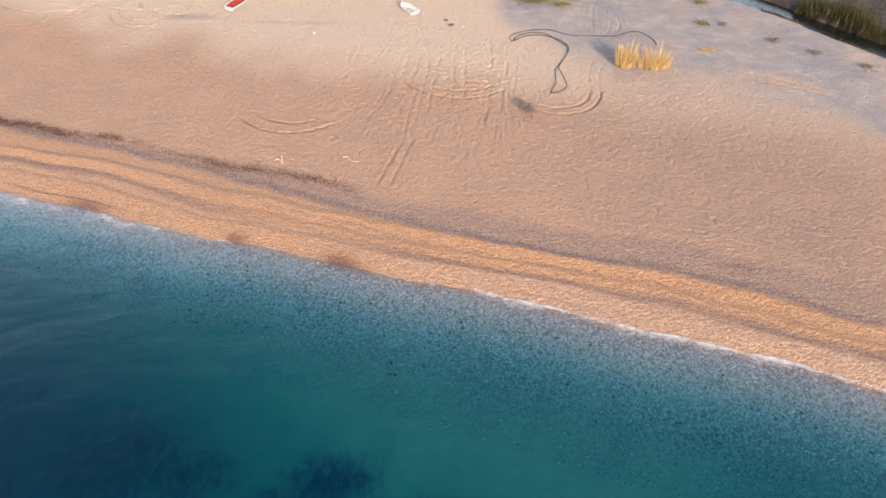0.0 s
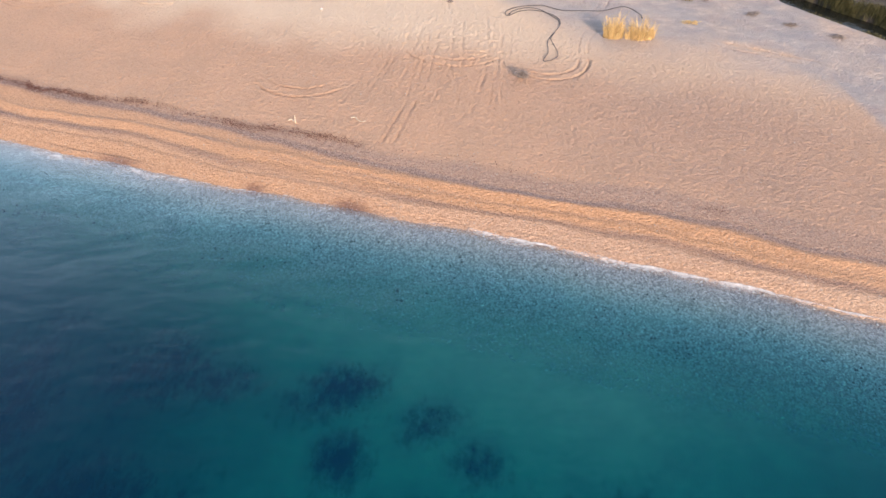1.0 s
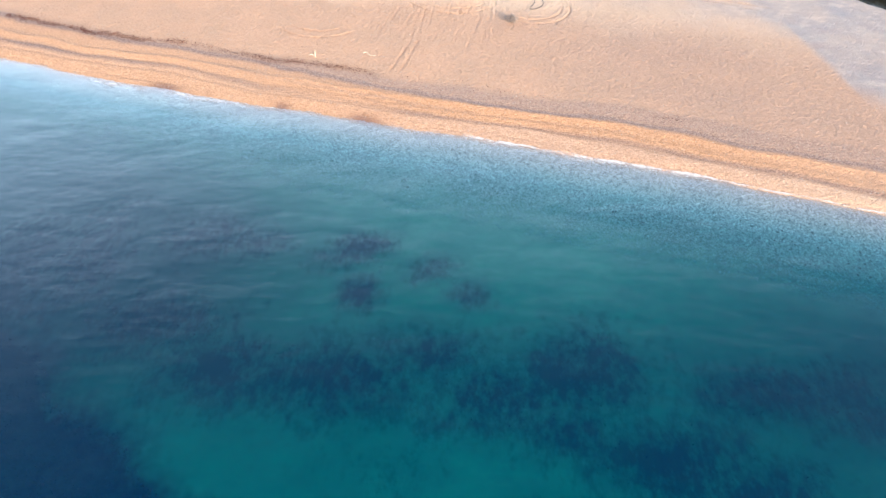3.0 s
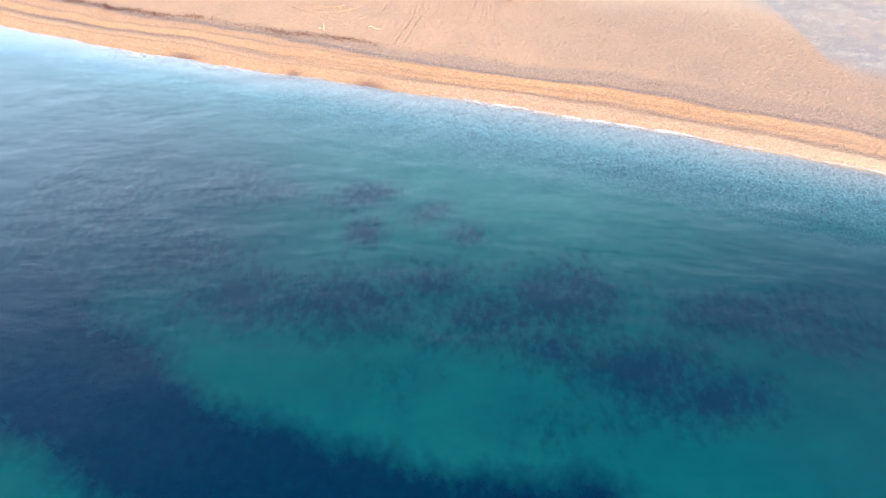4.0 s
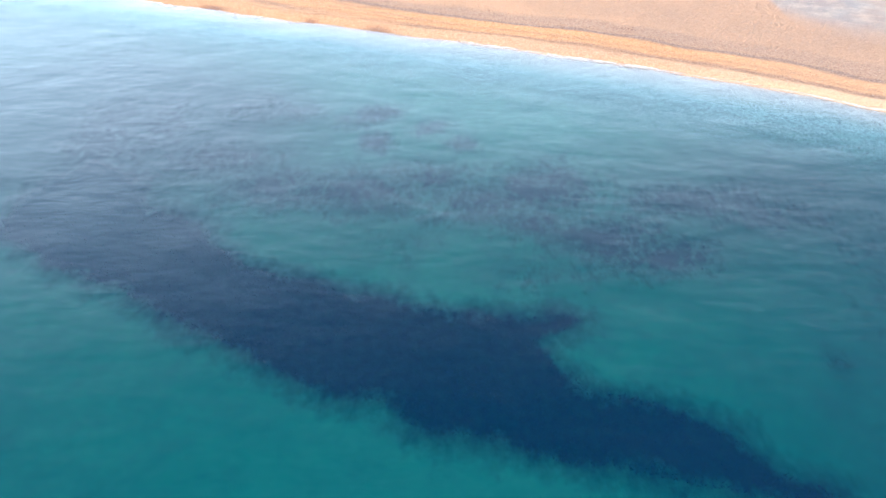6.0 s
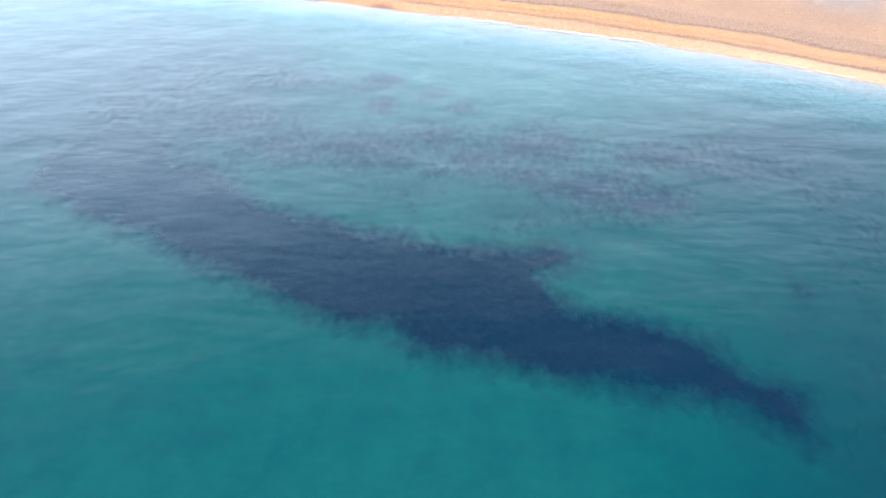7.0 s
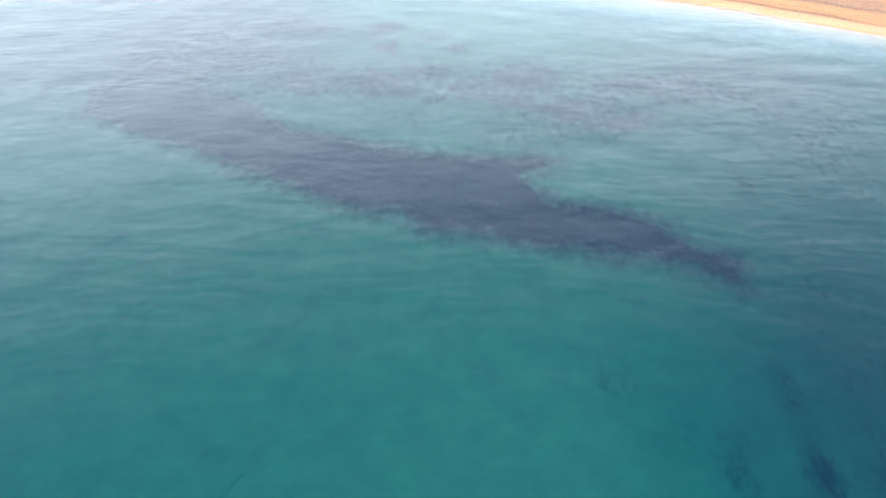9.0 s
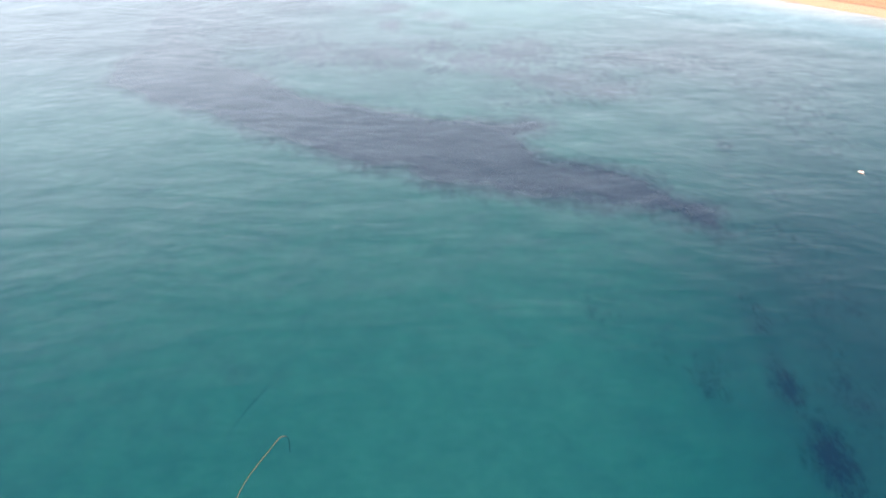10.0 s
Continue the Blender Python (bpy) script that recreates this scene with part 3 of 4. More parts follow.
deep = deep + 0.28 * step(-wx, 6, 42) * step(-wv, 4, 13) * step(wy, -2, 12) + 0.14 * step(wx, 8, 40) * step(-wv, 9, 20) * step(wy, 0, 10)
deep = deep - 0.13 * np.exp(-((wv + 16) / 6) ** 2) * step(wx, -22, 4) * (1 - 0.5 * step(wx, 30, 55))
deep = deep - 0.06 * np.exp(-(wx / 19) ** 2) * step(-wv, 8, 16)
deep = deep - 0.05 * step(-wy, 28, 45) * (1 - step(wx, 8, 32))
layer = mesh.attributes.new("deep", "FLOAT", "POINT")
layer.data.foreach_set("value", deep.astype(np.float32))
mesh.materials.append(WATER)
tagged(new("sea", mesh), "clear turquoise sea with small ripples", "sea", kind="structure")

# ---------------------------------------------------------------- creek
def creek_place(along, q):
    """A place by metres along the creek's near bank and past its edge."""
    return 44.3 + 0.624 * along + 0.781 * q, 97.5 - 0.781 * along + 0.624 * q


def creek_water():
    n = Nodes("creek water")
    normal = n.bump(n.noise(1.1, 4), 0.55, 0.25)
    material = n.surface(n.mix(n.noise(0.3, 3), (0.008, 0.009, 0.007), (0.014, 0.015, 0.012)), 0.12, normal, specular=0.35)
    bm = bmesh.new()
    rows = []
    for k in range(61):
        a = -40 + k * 2.0
        rows.append([bm.verts.new((*creek_place(a, q + 0.3 * math.sin(a * 0.3)), 0.32)) for q in (-0.2, 2.2, 4.6, 7.2)])
    for low, high in zip(rows, rows[1:]):
        for s in range(3):
            bm.faces.new((low[s], high[s], high[s + 1], low[s + 1]))
    tagged(part("creek", bm, material), "still dark creek water between reed banks", "water", kind="structure")


creek_water()


# ---------------------------------------------------------------- plants
def blades(rng, places, heights, lean, width, segments=2, droop=0.25, fan=False):
    """Tapered, bending blades at places: verts and faces."""
    verts, faces = [], []
    for (x, y, z), h in zip(places, heights):
        way = rng.uniform(0, 2 * math.pi)
        tip = abs(rng.gauss(0, lean)) * h
        if fan:
            way = math.atan2(y, x) + rng.gauss(0, 0.5)
            tip += 0.30 * math.hypot(x, y) * h / 3
        face = rng.uniform(0, math.pi)
        ax, ay = math.cos(face) * width / 2, math.sin(face) * width / 2
        start = len(verts)
        for s in range(segments + 1):
            t = s / segments
            out = tip * t ** 1.6
            taper = 1 - 0.8 * t
            cx, cy, cz = x + math.cos(way) * out, y + math.sin(way) * out, z + h * (t - droop * lean * t * t)
            verts += [(cx - ax * taper, cy - ay * taper, cz), (cx + ax * taper, cy + ay * taper, cz)]
        faces += [(start + 2 * s, start + 2 * s + 1, start + 2 * s + 3, start + 2 * s + 2) for s in range(segments)]
    return verts, faces


def reed_clump(x, y, rx, ry, tall, count, seed, label):
    """Dry reeds: stalks fanning from the base, and a skirt of short leaves."""
    rng = random.Random(seed)
    ob = base("reed_clump", x, y, on_ground(x, y))

    def spots(n, spread=1.0):
        out = []
        for _ in range(n):
            a, r = rng.uniform(0, 2 * math.pi), math.sqrt(rng.random()) * spread
            out.append((rx * r * math.cos(a), ry * r * math.sin(a), -0.05))
        return out
    roots = spots(count)
    tallness = [tall * rng.uniform(0.45, 1.0) * (1 - 0.42 * ((px / rx) ** 2 + (py / ry) ** 2)) * (0.92 + 0.14 * math.sin(px * 4.1) * math.cos(py * 3)) for px, py, _ in roots]
    verts, faces = blades(rng, roots, tallness, 0.13, 0.055, 3, 0.25, True)
    soup("stalk_mass", verts, faces, STRAW, ob)
    low = count // 2
    verts, faces = blades(rng, spots(low, 1.1), [tall * rng.uniform(0.15, 0.45) for _ in range(low)], 0.45, 0.08, 2)
    soup("leaf_skirt", verts, faces, STRAW, ob)
    return tagged(ob, label, "reeds", "reed clumps on the beach")


reed_clump(23.9, 76.6, 1.35, 0.8, 4.4, 420, 1, "dense clump of tall golden dry reeds on grey silt")
reed_clump(27.6, 76.2, 1.95, 0.9, 4.0, 420, 2, "thinner clump of golden dry reeds beside a denser one")


def shrub(x, y, rx, ry, tall, count, material, seed, label, category="shrub", name="shrub", leaf=0.16, group=""):
    """A low shrub: woody twigs from the root and a loose crown of small leaves with gaps."""
    rng = random.Random(seed)
    ob = base(name, x, y, on_ground(x, y) - 0.04)
    verts, faces, ends = [], [], []
    for _ in range(26):
        a, r = rng.uniform(0, 2 * math.pi), math.sqrt(rng.random())
        end = Vector((rx * r * math.cos(a), ry * r * math.sin(a), tall * (1 - 0.6 * r * r) * rng.uniform(0.6, 1)))
        mid = Vector((end.x * 0.5 + rng.uniform(-0.1, 0.1), end.y * 0.5, end.z * 0.6))
        ends += [end, mid, (end + mid) / 2]
        for p, q2, w in ((Vector((0, 0, 0)), mid, 0.04), (mid, end, 0.022)):
            side = (q2 - p).cross(Vector((0, 0, 1)))
            side = side.normalized() * w if side.length > 1e-6 else Vector((w, 0, 0))
            up = Vector((0, 0, w))
            k = len(verts)
            verts += [tuple(p + side), tuple(p - side), tuple(p + up), tuple(q2 + side * 0.5), tuple(q2 - side * 0.5), tuple(q2 + up * 0.5)]
            faces += [(k, k + 1, k + 4, k + 3), (k + 1, k + 2, k + 5, k + 4), (k + 2, k, k + 3, k + 5)]
    soup("twig_mass", verts, faces, DRY_TWIG, ob)
    verts, faces = [], []
    for _ in range(count):
        c = rng.choice(ends)
        p = c + Vector((rng.gauss(0, 0.12 * rx), rng.gauss(0, 0.12 * ry), rng.gauss(0, 0.12 * tall)))
        p.z = max(p.z, 0.03)
        d = Vector((rng.gauss(0, 1), rng.gauss(0, 1), rng.uniform(0.1, 1.2))).normalized() * leaf * rng.uniform(0.6, 1.3)
        w = d.cross(Vector((rng.gauss(0, 1), rng.gauss(0, 1), rng.gauss(0, 1)))).normalized() * leaf * 0.25
        k = len(verts)
        verts += [tuple(p), tuple(p + d * 0.5 + w), tuple(p + d), tuple(p + d * 0.5 - w)]
        faces.append((k, k + 1, k + 2, k + 3))
    soup("foliage", verts, faces, material, ob)
    return tagged(ob, label, category, group)


shrub(13.3, 96.2, 2.9, 2.2, 1.0, 2200, SHRUB_LEAF, 11, "low yellow-green shrub spreading over pale sand")
shrub(17.6, 94.9, 1.6, 0.9, 0.5, 700, SHRUB_LEAF, 12, "small flat yellow-green shrub at the track's edge")
shrub(19.0, 97.3, 2.8, 1.6, 0.8, 1200, SHRUB_LEAF, 13, "low olive shrub beside the sandy track")
shrub(39.3, 95.6, 1.3, 0.9, 0.55, 500, SHRUB_LEAF, 14, "small yellow shrub on grey silt by the creek")
shrub(37.6, 88.9, 1.2, 0.8, 0.5, 420, SHRUB_LEAF, 15, "small yellow-green shrub on grey silt")
shrub(40.6, 88.6, 0.9, 0.6, 0.4, 250, GREY_TWIG, 16, "small withered brown shrub on grey silt")
shrub(36.3, 81.0, 1.5, 0.7, 0.3, 420, STRAW, 17, "flat straw-coloured grass tuft on grey silt", "grass tuft")
shrub(46.3, 83.6, 1.4, 0.7, 0.45, 420, GREY_TWIG, 18, "dry brown scrub on the creek's bank")
shrub(50.5, 80.0, 1.3, 0.7, 0.4, 350, GREY_TWIG, 19, "low dry scrub on the creek's bank")
shrub(55.5, 76.0, 1.4, 0.8, 0.4, 350, GREY_TWIG, 20, "low bleached scrub on the creek's bank")
shrub(10.1, 65.2, 1.1, 0.8, 1.25, 1900, GREY_TWIG, 21, "bleached dry bush on sand, casting a long shadow", "bush", "dry_bush", 0.13)
shrub(1.1, 88.0, 0.5, 0.4, 0.30, 220, GREY_TWIG, 22, "small grey-brown dry tuft on sand", "grass tuft", "dry_tuft")
shrub(0.3, 89.6, 0.35, 0.3, 0.28, 130, GREY_TWIG, 23, "tiny grey-brown dry tuft on sand", "grass tuft", "dry_tuft")


def creek_reeds(name, along, q_from, q_to, count, tall, material, seed, label):
    rng = random.Random(seed)
    places, heights = [], []
    while len(places) < count:
        a, q1 = rng.uniform(*along), rng.uniform(q_from, q_to)
        x, y = creek_place(a, q1)
        if rng.random() > 0.55 + 0.6 * math.sin(a * 0.8 + 2 * math.sin(a * 0.23)) * math.cos(q1 * 1.3):
            continue
        places.append((x, y))
        heights.append(tall * rng.uniform(0.45, 1.0) * (0.8 + 0.2 * math.sin(a * 0.5)))
    ground = on_grounds([p[0] for p in places], [p[1] for p in places])
    verts, faces = blades(rng, [(x, y, z - 0.1) for (x, y), z in zip(places, ground)], heights, 0.16, 0.10, 2)
    tagged(soup(name, verts, faces, material), label, "reeds", kind="stuff")


creek_reeds("creek_reeds", (8, 50), 5.0, 7.8, 10000, 2.5, GREEN_REED, 31, "olive-green reeds along the far bank of the creek")
creek_reeds("bank_grass", (9, 45), -0.3, 0.8, 1700, 0.7, GREEN_REED, 32, "low green grass along the creek's near bank")
creek_reeds("bank_reeds", (5.0, 9.5), 0.3, 1.9, 1500, 0.9, GREEN_REED, 34, "olive clump of low reeds on the creek's near bank")
creek_reeds("far_scrub", (-6, 60), 9.5, 18.0, 2600, 0.7, DARK_SCRUB, 33, "brown dry scrub beyond the creek")


# ---------------------------------------------------------------- things on the beach
HOSE = ((29.4, 82.4), (29.3, 83.8), (28.1, 85.9), (26.8, 86.2), (24.1, 84.9), (21.6, 84.8), (18.3, 84.9), (17.0, 85.3), (14.8, 86.7),
        (11.3, 86.1), (9.6, 84.9), (9.3, 83.7), (9.8, 83.3), (11.5, 84.7), (13.9, 84.9), (16.0, 83.7), (17.0, 82.0), (17.0, 80.3),
        (16.2, 78.4), (15.2, 76.6), (14.5, 74.8), (14.2, 71.8), (13.3, 69.6), (14.5, 69.8), (15.4, 70.9), (15.5, 72.5), (15.2, 74.5),
        (15.1, 76.0), (15.9, 77.8), (16.8, 79.8), (16.8, 81.7), (15.9, 83.3), (14.5, 85.3), (12.7, 85.8), (10.6, 84.9), (9.8, 83.7))


def hose():
    line = [(p[0], p[1], on_ground(p[0], p[1]) + 0.06) for p in smooth_line(HOSE, 5)]
    ob = base("hose", 0, 0, 0)
    part("pipe", tube(line, 0.05, 8), RUBBER, ob, smooth=True)
    for k in (0, len(line) - 1):
        a, b = Vector(line[k]), Vector(line[1 if k == 0 else k - 1])
        part("coupling", tube([a, a + (b - a).normalized() * 0.3], 0.10, 10), STONE, ob, "dark grey metal coupling")
    tagged(ob, "long dark hose lying doubled and looped on sand", "hose")


hose()


def post():
    x, y = -17.3, 55.0
    z = on_ground(x, y)
    ob = base("post", x, y, z)
    part("shaft", tube([(0, 0, -0.2), (0.02, 0.01, 0.35), (0.06, 0.0, 0.72), (0.09, 0.02, 1.05)], 0.075, 8, 0.7), PALE_WOOD, ob, smooth=True)
    part("collar", tube([(0.03, 0, 0.42), (0.045, 0, 0.52)], 0.095, 8), ROPE, ob, "rope wound round the shaft")
    tagged(ob, "bleached wooden post standing in the sand", "post")


post()


def driftwood(points, radius, label, name="driftwood", category="driftwood"):
    line = [(p[0], p[1], on_ground(p[0], p[1]) + radius * 0.6 + 0.03 * math.sin(k * 0.7)) for k, p in enumerate(smooth_line(points, 4))]
    tagged(part(name, tube(line, radius, 7, 0.45), PALE_WOOD, smooth=True), label, category)


driftwood(((-10.9, 56.0), (-10.4, 56.1), (-10.1, 55.6), (-9.6, 55.2), (-9.1, 55.4)), 0.09, "curved bleached branch lying on sand")
driftwood(((-0.9, 83.4), (-0.8, 82.9), (-0.75, 82.4)), 0.05, "short bleached stick lying on sand")
driftwood(((-18.2, 55.5), (-17.8, 55.6), (-17.5, 55.3)), 0.10, "short pale log beside a wooden post")


def marker_pole():
    x, y = -15.5, 96.2
    ob = base("marker_pole", x, y, on_ground(x, y))
    part("pole", tube([(0, 0, -0.2), (0, 0, 0.9)], 0.05, 8), WHITE_PAINT, ob)
    part("band", tube([(0, 0, 0.45), (0, 0, 0.85)], 0.06, 8), RED_PAINT, ob, "red painted band")
    tagged(ob, "thin red and white marker pole in the sand", "pole")


marker_pole()


def canister(x, y, turn):
    """A plastic float can: ribbed body, neck, cap and handle."""
    ob = base("canister", x, y, on_ground(x, y) + 0.02, turn)
    bm = bmesh.new()
    bmesh.ops.create_cube(bm, size=1, matrix=Matrix.Translation((0, 0, 0.25)) @ Matrix.Diagonal((0.62, 0.42, 0.46, 1)))
    bmesh.ops.bevel(bm, geom=bm.edges[:], offset=0.09, segments=3, affect="EDGES")
    part("body", bm, WHITE_PLASTIC, ob, smooth=True)
    part("cap", tube([(0.18, 0, 0.46), (0.18, 0, 0.56)], 0.07, 10), RED_PLASTIC, ob, "pale red screw cap")
    part("handle", tube([(-0.22, 0, 0.46), (-0.18, 0, 0.56), (0.02, 0, 0.56), (0.06, 0, 0.46)], 0.025, 6), WHITE_PLASTIC, ob)
    return tagged(ob, "white plastic canister lying on dry sand", "canister")


canister(-18.3, 85.2, 25).scale = (0.6, 0.6, 0.6)


# ---------------------------------------------------------------- boats
def hull_ring(s, length, beam, depth, inset=0.0):
    """Half section from gunwale to keel at s (0 stern, 1 bow)."""
    half = (beam / 2) * (0.80 + 0.35 * s - 0.10 * s * s) * (1 - s ** 3.2) ** 0.75 - inset
    half = max(half, 0.012)
    sheer = depth * (1 + 0.30 * s * s)
    keel = depth * (0.04 + 0.50 * max(0, s - 0.72) ** 1.5 * 4) + inset
    ring = []
    for k in range(7):
        t = k / 6
        ring.append((half * math.cos(t * math.pi / 2) ** 0.55, keel + (sheer - keel) * (1 - math.sin(t * math.pi / 2)) ** 0.9))
    return s * length - length / 2, ring


def shell(length, beam, depth, inset, closed_stern=True):
    bm = bmesh.new()
    rows = []
    for k in range(19):
        s = k / 18 * (1.0 if inset == 0 else 0.975) + (0.0 if inset == 0 else 0.012)
        y, ring = hull_ring(s, length, beam, depth, inset)
        pts = [(w, y, z) for w, z in ring] + [(-w, y, z) for w, z in ring[-2::-1]]
        rows.append([bm.verts.new(p) for p in pts])
    for low, high in zip(rows, rows[1:]):
        for c in range(len(low) - 1):
            f = (low[c], low[c + 1], high[c + 1], high[c])
            bm.faces.new(f if inset == 0 else f[::-1])
    bm.faces.new(rows[0] if inset else rows[0][::-1])
    return bm


def boat(name, x, y, turn, length, beam, depth, hull, inside, rim, tilt, label, seats, floor_material, lift=0.0):
    ob = new(name)
    ob.matrix_world = pose(x, y, on_ground(x, y) - 0.03 + lift, 0, tilt, turn)
    part("hull", shell(length, beam, depth, 0.0), hull, ob, smooth=True)
    part("inner_hull", shell(length, beam, depth, 0.05), inside, ob, smooth=True)
    for side in (1, -1):
        line = []
        for k in range(19):
            yy, ring = hull_ring(k / 18, length, beam, depth)
            line.append((side * (ring[0][0] - 0.02), yy, ring[0][1] + 0.01))
        part("gunwale", tube(line, 0.055, 7), rim, ob, smooth=True)
    yy, ring = hull_ring(0, length, beam, depth)
    bm = bmesh.new()
    bmesh.ops.create_cube(bm, size=1, matrix=Matrix.Translation((0, yy, ring[0][1] * 0.62)) @ Matrix.Diagonal((ring[0][0] * 1.8, 0.07, ring[0][1] * 0.8, 1)))
    bmesh.ops.bevel(bm, geom=bm.edges[:], offset=0.02, segments=1, affect="EDGES")
    part("transom", bm, rim, ob)
    for s in seats:
        yy, ring = hull_ring(s, length, beam, depth)
        bm = bmesh.new()
        bmesh.ops.create_cube(bm, size=1, matrix=Matrix.Translation((0, yy, depth * 0.78)) @ Matrix.Diagonal((ring[0][0] * 1.9, 0.28, 0.05, 1)))
        bmesh.ops.bevel(bm, geom=bm.edges[:], offset=0.012, segments=1, affect="EDGES")
        part("thwart", bm, inside, ob)
    for off in (-0.3, -0.1, 0.1, 0.3):
        bm = bmesh.new()
        bmesh.ops.create_cube(bm, size=1, matrix=Matrix.Translation((off * beam * 0.5, -0.05 * length, depth * 0.20)) @ Matrix.Diagonal((beam * 0.085, length * 0.72, 0.03, 1)))
        part("floor_board", bm, floor_material, ob)
    part("keel", tube([(0, -length * 0.48, 0.0), (0, length * 0.3, 0.0), (0, length * 0.47, depth * 0.5)], 0.05, 6), hull, ob)
    return tagged(ob, label, "boat")


boat("rowing_boat", -31.1, 94.9, -27, 4.9, 2.0, 0.62, BLUE_PAINT, RED_PAINT, WHITE_PAINT, 4,
     "wooden boat with red inside and white rim on sand", (0.30, 0.55, 0.78), RED_PAINT)
boat("dinghy", -5.3, 93.0, 38, 3.5, 1.95, 0.5, WHITE_PAINT, WHITE_PAINT, WHITE_PAINT, -4,
     "small white dinghy with grey floor boards on sand", (0.28, 0.6), GREY_PAINT)


# ---------------------------------------------------------------- wrack and loose stones
def wrack(name, x_from, x_to, offset, count, wide, seed, label):
    """Dried seaweed thrown up in a ragged line."""
    rng = random.Random(seed)
    verts, faces = [], []
    xs = np.array([rng.uniform(x_from, x_to) for _ in range(count * 5)])
    core = grain(xs, xs * 0, 2.0, seed, 3)
    keep = np.array([rng.random() for _ in xs]) < 0.72 + 0.8 * core
    xs, core = xs[keep][:count], core[keep][:count]
    ys = shore(xs) + np.array([offset(x) + rng.gauss(0, wide) for x in xs]) + 0.15 * np.sin(xs * 0.9) + 0.3 * core + 0.3 * grain(xs, xs * 0, 0.8, seed + 5, 2)
    for x, y, z in zip(xs.tolist(), ys.tolist(), on_grounds(xs, ys)):
        z += rng.uniform(0.0, 0.08)
        a, size = rng.uniform(0, math.pi), rng.uniform(0.04, 0.11)
        dx, dy = math.cos(a) * size, math.sin(a) * size
        k = len(verts)
        verts += [(x - dx, y - dy, z), (x + dy * 0.35, y - dx * 0.35, z + rng.uniform(0.02, 0.09)), (x + dx, y + dy, z + 0.02), (x - dy * 0.35, y + dx * 0.35, z + rng.uniform(0, 0.05))]
        faces.append((k, k + 1, k + 2, k + 3))
    tagged(soup(name, verts, faces, WRACK), label, "seaweed", kind="stuff")


wrack("seaweed_line", -66, -36, lambda x: float(np.interp(x, (-66, -52, -44, -34), (10.1, 9.8, 10.2, 11.3))), 3200, 0.36, 71, "dark brown dried seaweed along the old tide line")
wrack("seaweed_line", -26, -9.0, lambda x: float(np.interp(x, (-33, -23, -15.7, -10), (10.7, 10.2, 10.2, 10.4))), 1300, 0.40, 72, "thin dark brown dried seaweed along the tide line")
wrack("seaweed_line", -37, -23, lambda x: float(np.interp(x, (-37, -30, -23), (10.9, 10.4, 9.9))), 420, 0.5, 75, "sparse dark dried seaweed along the tide line")
wrack("seaweed_patch", 24.8, 28.2, lambda x: 9.6, 70, 0.3, 73, "scattered dark dried seaweed on grey gravel")
wrack("seaweed_patch", -8, 14, lambda x: 10.0, 120, 0.5, 74, "sparse bits of dried seaweed on grey gravel")


def stone(rng, x, y, z, size):
    """An uneven stone of 20 faces or fewer."""
    ring1 = [(math.cos(a), math.sin(a), 0.45) for a in (0.2, 1.5, 2.7, 4.0, 5.2)]
    ring2 = [(1.15 * math.cos(a), 1.15 * math.sin(a), -0.2) for a in (0.9, 2.1, 3.4, 4.6, 5.8)]
    pts = [(0, 0, 0.8)] + ring1 + ring2
    turn, sx, sy, sz = rng.uniform(0, 6.3), size * rng.uniform(0.7, 1.2), size * rng.uniform(0.6, 1.0), size * rng.uniform(0.4, 0.8)
    out = []
    for a, b, c in pts:
        a, b, c = (t * rng.uniform(0.8, 1.15) for t in (a, b, c))
        a, b = a * sx, b * sy
        out.append((x + a * math.cos(turn) - b * math.sin(turn), y + a * math.sin(turn) + b * math.cos(turn), z + c * sz))
    tris = [(0, 1 + k, 1 + (k + 1) % 5) for k in range(5)]
    for k in range(5):
        tris += [(1 + k, 6 + k, 1 + (k + 1) % 5), (1 + (k + 1) % 5, 6 + k, 6 + (k + 1) % 5)]
    return out, tris


def stones(name, count, x_range, v_range, sizes, material, seed, label, lumped=False):
    rng = random.Random(seed)
    xs = np.array([rng.uniform(*x_range) for _ in range(count * 4)])
    vs = np.array([rng.uniform(*v_range) for _ in range(count * 4)])
    keep = np.ones(len(xs), bool)
    if lumped:
        keep = np.array([rng.random() for _ in xs]) < 0.35 + 0.9 * grain(xs, vs * 2.0, 5.0, seed, 2)
    xs, vs = xs[keep][:count], vs[keep][:count]
    ys = shore(xs) + vs
    verts, faces = [], []
    for x, y, z in zip(xs.tolist(), ys.tolist(), on_grounds(xs, ys)):
        p, t = stone(rng, x, y, z, rng.uniform(*sizes) * rng.uniform(0.6, 1.0))
        faces += [tuple(len(verts) + i for i in f) for f in t]
        verts += p
    tagged(soup(name, verts, faces, material), label, "stones", kind="stuff")


stones("seabed_stones", 520, (-52, 60), (-10, -2.5), (0.06, 0.16), STONE, 81, "dark cobbles strewn over the shallow sea bed", True)
stones("pale_cobbles", 14000, (-52, 62), (-14, -0.3), (0.06, 0.15), SEA_STONE, 82, "pale cobbles covering the shallow sea bed")
stones("shingle_stones", 4000, (-52, 58), (0.3, 12.5), (0.025, 0.07), PALE_STONE, 83, "loose pale pebbles on the beach ridges")
stones("beach_stones", 900, (-60, 55), (12, 55), (0.03, 0.10), PALE_STONE, 84, "scattered small pale stones on dry sand")


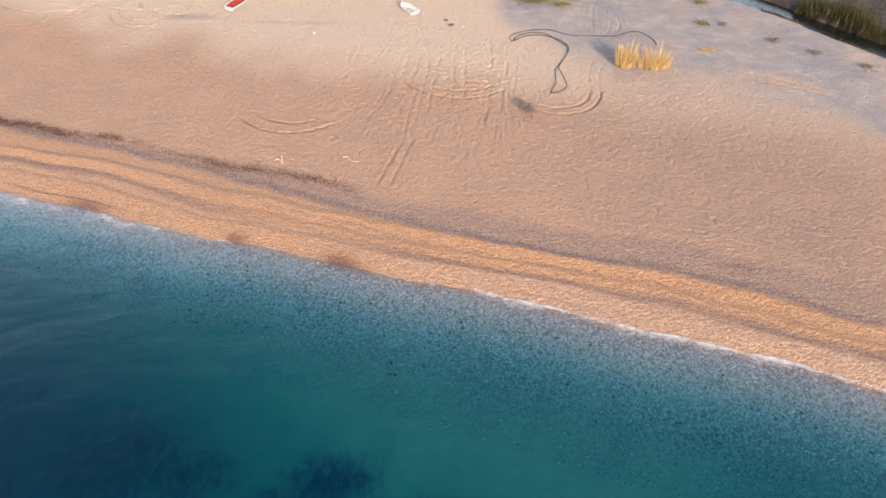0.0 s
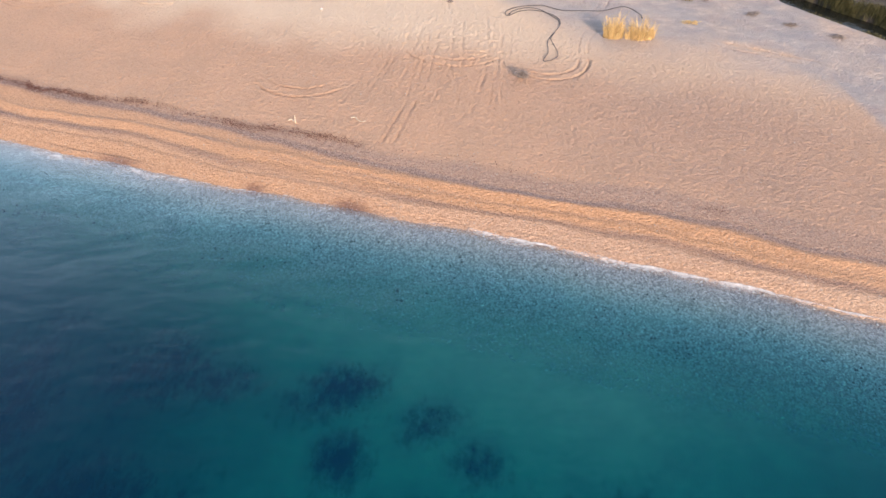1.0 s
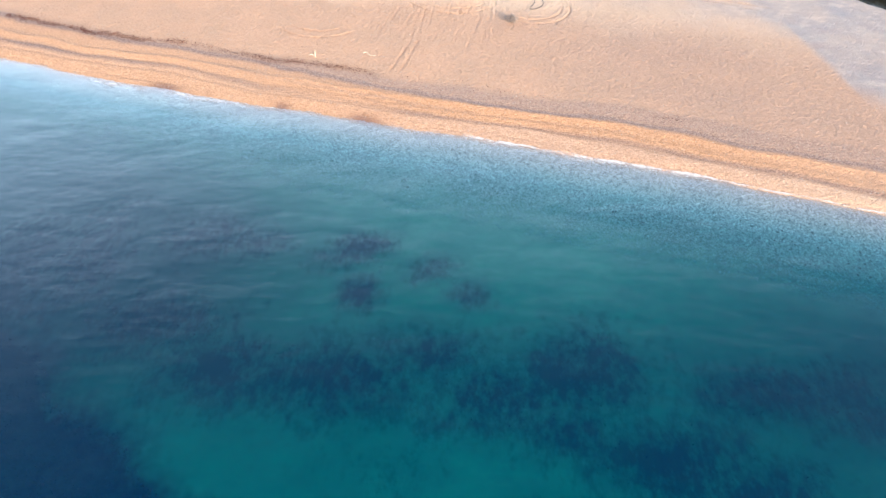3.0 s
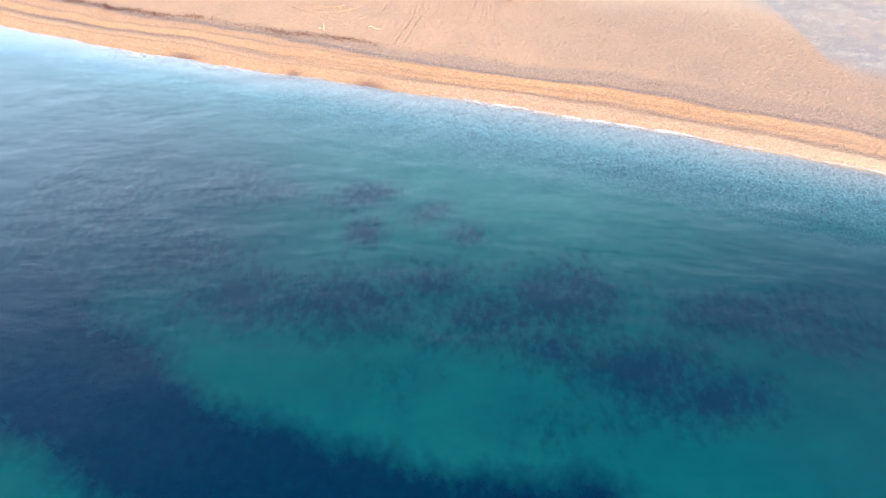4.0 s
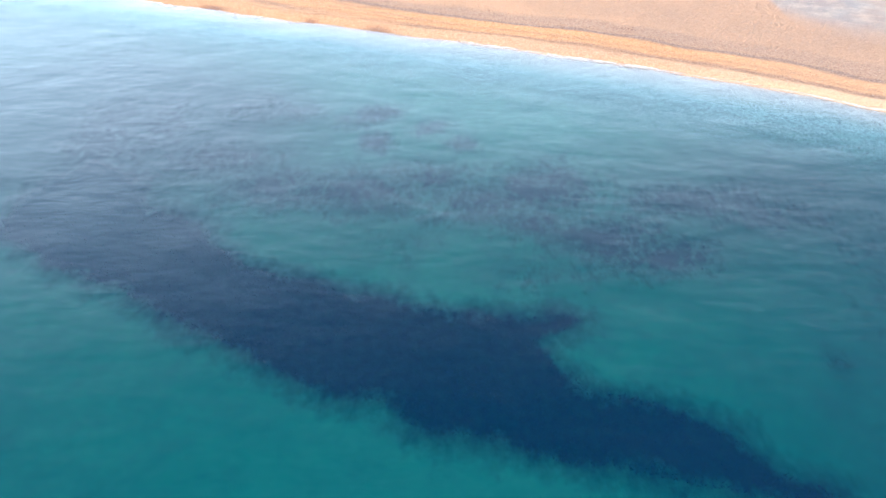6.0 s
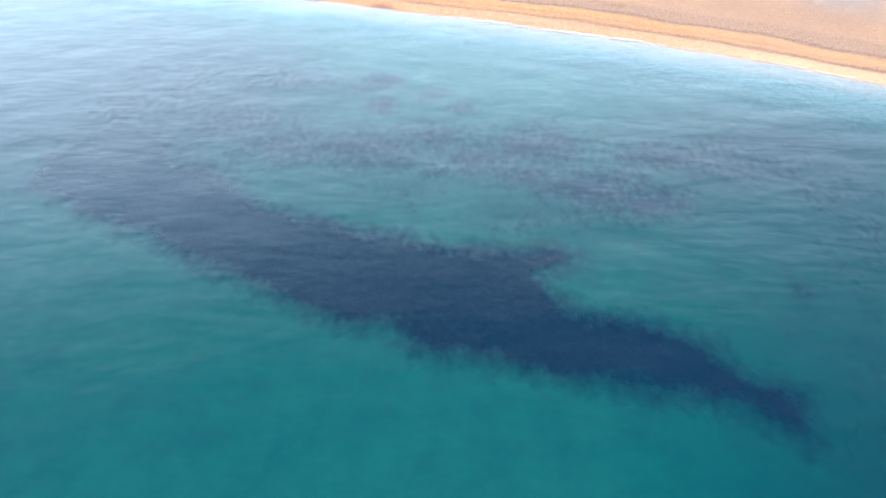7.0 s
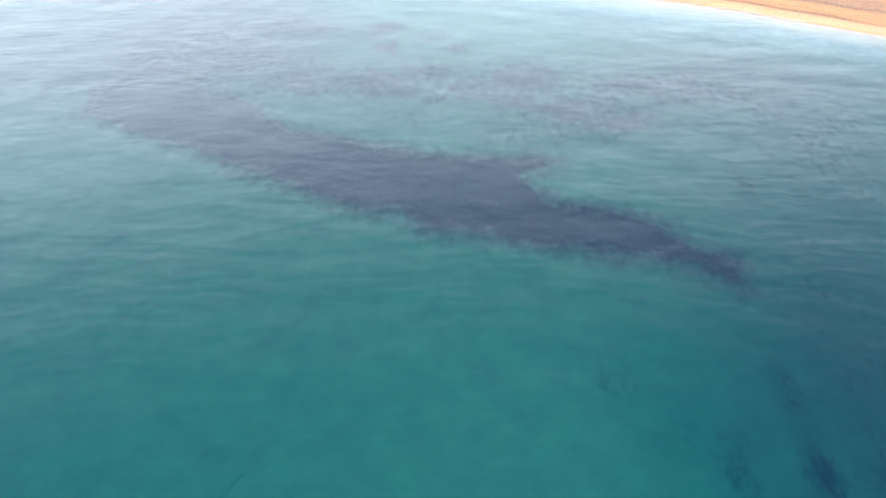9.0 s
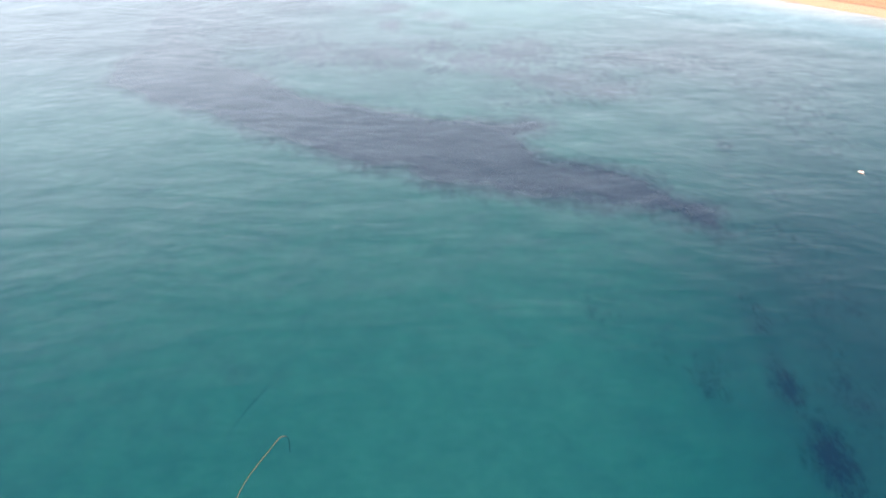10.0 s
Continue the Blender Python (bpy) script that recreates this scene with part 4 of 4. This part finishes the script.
# ---------------------------------------------------------------- weed under water
def seagrass(name, count, mask, low, box, tall, seed, label):
    rng = np.random.default_rng(seed)
    x = rng.uniform(box[0], box[1], count * 12)
    y = rng.uniform(box[2], box[3], count * 12)
    keep = (mask(x, y) > low) & (y - shore(x) < -9)
    x, y = x[keep][:count], y[keep][:count]
    z = ground_height(x, y) + 0.04
    pick = random.Random(seed)
    verts, faces = blades(pick, list(zip(x, y, z)), [tall * pick.uniform(0.5, 1.0) for _ in x], 0.7, 0.14, 2, 0.4)
    tagged(soup(name, verts, faces, SEAGRASS), label, "seagrass", kind="stuff")


SEAGRASS = plain("seagrass", (0.020, 0.030, 0.024), (0.04, 0.052, 0.036), 2, 0.7, 0.1, per_piece=0.2)
seagrass("seagrass_meadow", 16000, meadow, 0.6, (-60, 30, -36, 18), 0.35, 91, "dark seagrass meadow on the sandy sea bed")
seagrass("seagrass_tufts", 1800, loose, 0.62, (-55, 45, -64, 28), 0.16, 92, "loose dark weed over stones on the sea bed")


# ---------------------------------------------------------------- foam at the water's edge
def foam(name, x_from, x_to, width, gap, seed, label, lift=0.035, shift=0.0):
    xs = np.arange(x_from, x_to, 0.10)
    ends = step(xs, x_from, x_from + 4) * (1 - step(xs, x_to - 4, x_to))
    rows = 10
    t = np.linspace(0, 1, rows)
    gx2, gt = np.meshgrid(xs, t, indexing="ij")
    w = width * (0.45 + 0.75 * np.clip(0.5 + grain(gx2, gx2 * 0, 2.4, seed, 3), 0, 1)) * np.meshgrid(ends, t, indexing="ij")[0]
    lump = np.exp(-((gx2 - 14) / 1.3) ** 2) if seed == 101 else 0 * gx2
    w = w * (1 + 0.9 * lump)
    v = shift + 0.3 * lump + 0.25 * grain(gx2, gx2 * 0, 3.0, seed + 1, 4) + 0.25 - w * gt
    y2 = shore(gx2) + v
    z2 = np.maximum(ground_height(gx2, y2) + 0.03, 0.0) + lift * (0.7 + np.sin(gt * math.pi)) + 0.02 * grain(gx2, y2, 0.25, seed + 2, 2)
    verts = np.stack([gx2, y2, z2], -1).reshape(-1, 3)
    faces = [(i * rows + j, (i + 1) * rows + j, (i + 1) * rows + j + 1, i * rows + j + 1) for i in range(len(xs) - 1) for j in range(rows - 1)]
    ob = soup(name, verts.tolist(), faces, FOAM)
    ob.data.polygons.foreach_set("use_smooth", np.ones(len(faces), bool))
    body = step(gt, -0.05, 0.16) * (1 - gt) ** 0.9 * np.meshgrid(ends, t, indexing="ij")[0]
    body = body * np.clip(gap + 0.8 * grain(gx2, y2, 1.6, seed + 3, 3), 0, 1.2)
    ob.data.attributes.new("body", "FLOAT", "POINT").data.foreach_set("value", body.astype(np.float32).ravel())
    tagged(ob, label, "foam", kind="stuff")


foam("surf_foam", 0, 35, 1.5, 1.15, 101, "white foam of a small breaking wave on shingle")
foam("surf_foam", 30, 60, 0.65, 1.1, 102, "thin white foam along the waterline")
foam("surf_foam", 4, 40, 2.4, 0.15, 107, "thin lacy wash drawn back over shallow stones", 0.02, -0.4)
foam("surf_foam", -50, -25, 2.6, 0.62, 103, "lacy white foam drifting on shallow water", 0.02, -0.3)
foam("surf_foam", -28, -9, 1.2, 0.5, 104, "broken white foam along the shingle's edge", 0.02, -0.2)
foam("surf_foam", -68, -46, 0.8, 0.4, 105, "faint white foam along the waterline")
foam("surf_foam", -12, 6, 0.6, 0.4, 106, "narrow white foam at the edge of the shingle")


# ---------------------------------------------------------------- afloat
def buoy(x, y):
    ob = base("buoy", x, y, 0.02, -20)
    bm = bmesh.new()
    bmesh.ops.create_uvsphere(bm, u_segments=16, v_segments=10, radius=1, matrix=Matrix.Translation((0, 0, 0.08)) @ Matrix.Diagonal((0.40, 0.22, 0.20, 1)))
    part("float", bm, WHITE_PLASTIC, ob, smooth=True)
    part("band", tube([(-0.06, 0, 0.08), (0.06, 0, 0.08)], 0.222, 16), RED_PLASTIC, ob, "pale red band", smooth=True)
    part("eye", tube([(-0.48, 0, 0.06), (-0.38, 0, 0.08)], 0.06, 8), WHITE_PLASTIC, ob)
    part("mooring_line", tube([(0.3, -0.1, 0), (0.8, -1.2, -0.12), (1.1, -2.4, -0.3), (1.3, -3.6, -0.6)], 0.03, 6), ROPE, ob, "thin mooring line under water")
    return tagged(ob, "small white and pale red buoy afloat", "buoy")


buoy(45.9, -24.9).scale = (0.75, 0.75, 0.75)
line = [(p[0], p[1], p[2]) for p in smooth_line(((-12.0, -57.0, -0.05), (-12.3, -55.9, -0.03), (-12.9, -55.8, 0.0), (-13.5, -56.8, 0.02), (-14.3, -58.2, 0.03), (-14.8, -59.2, 0.03), (-15.2, -60.6, 0.02), (-15.1, -62.0, -0.02)), 6)]
tagged(part("floating_rope", tube(line, 0.024, 6), OLD_ROPE, smooth=True), "weedy brown loose rope drifting at the water's surface", "rope")
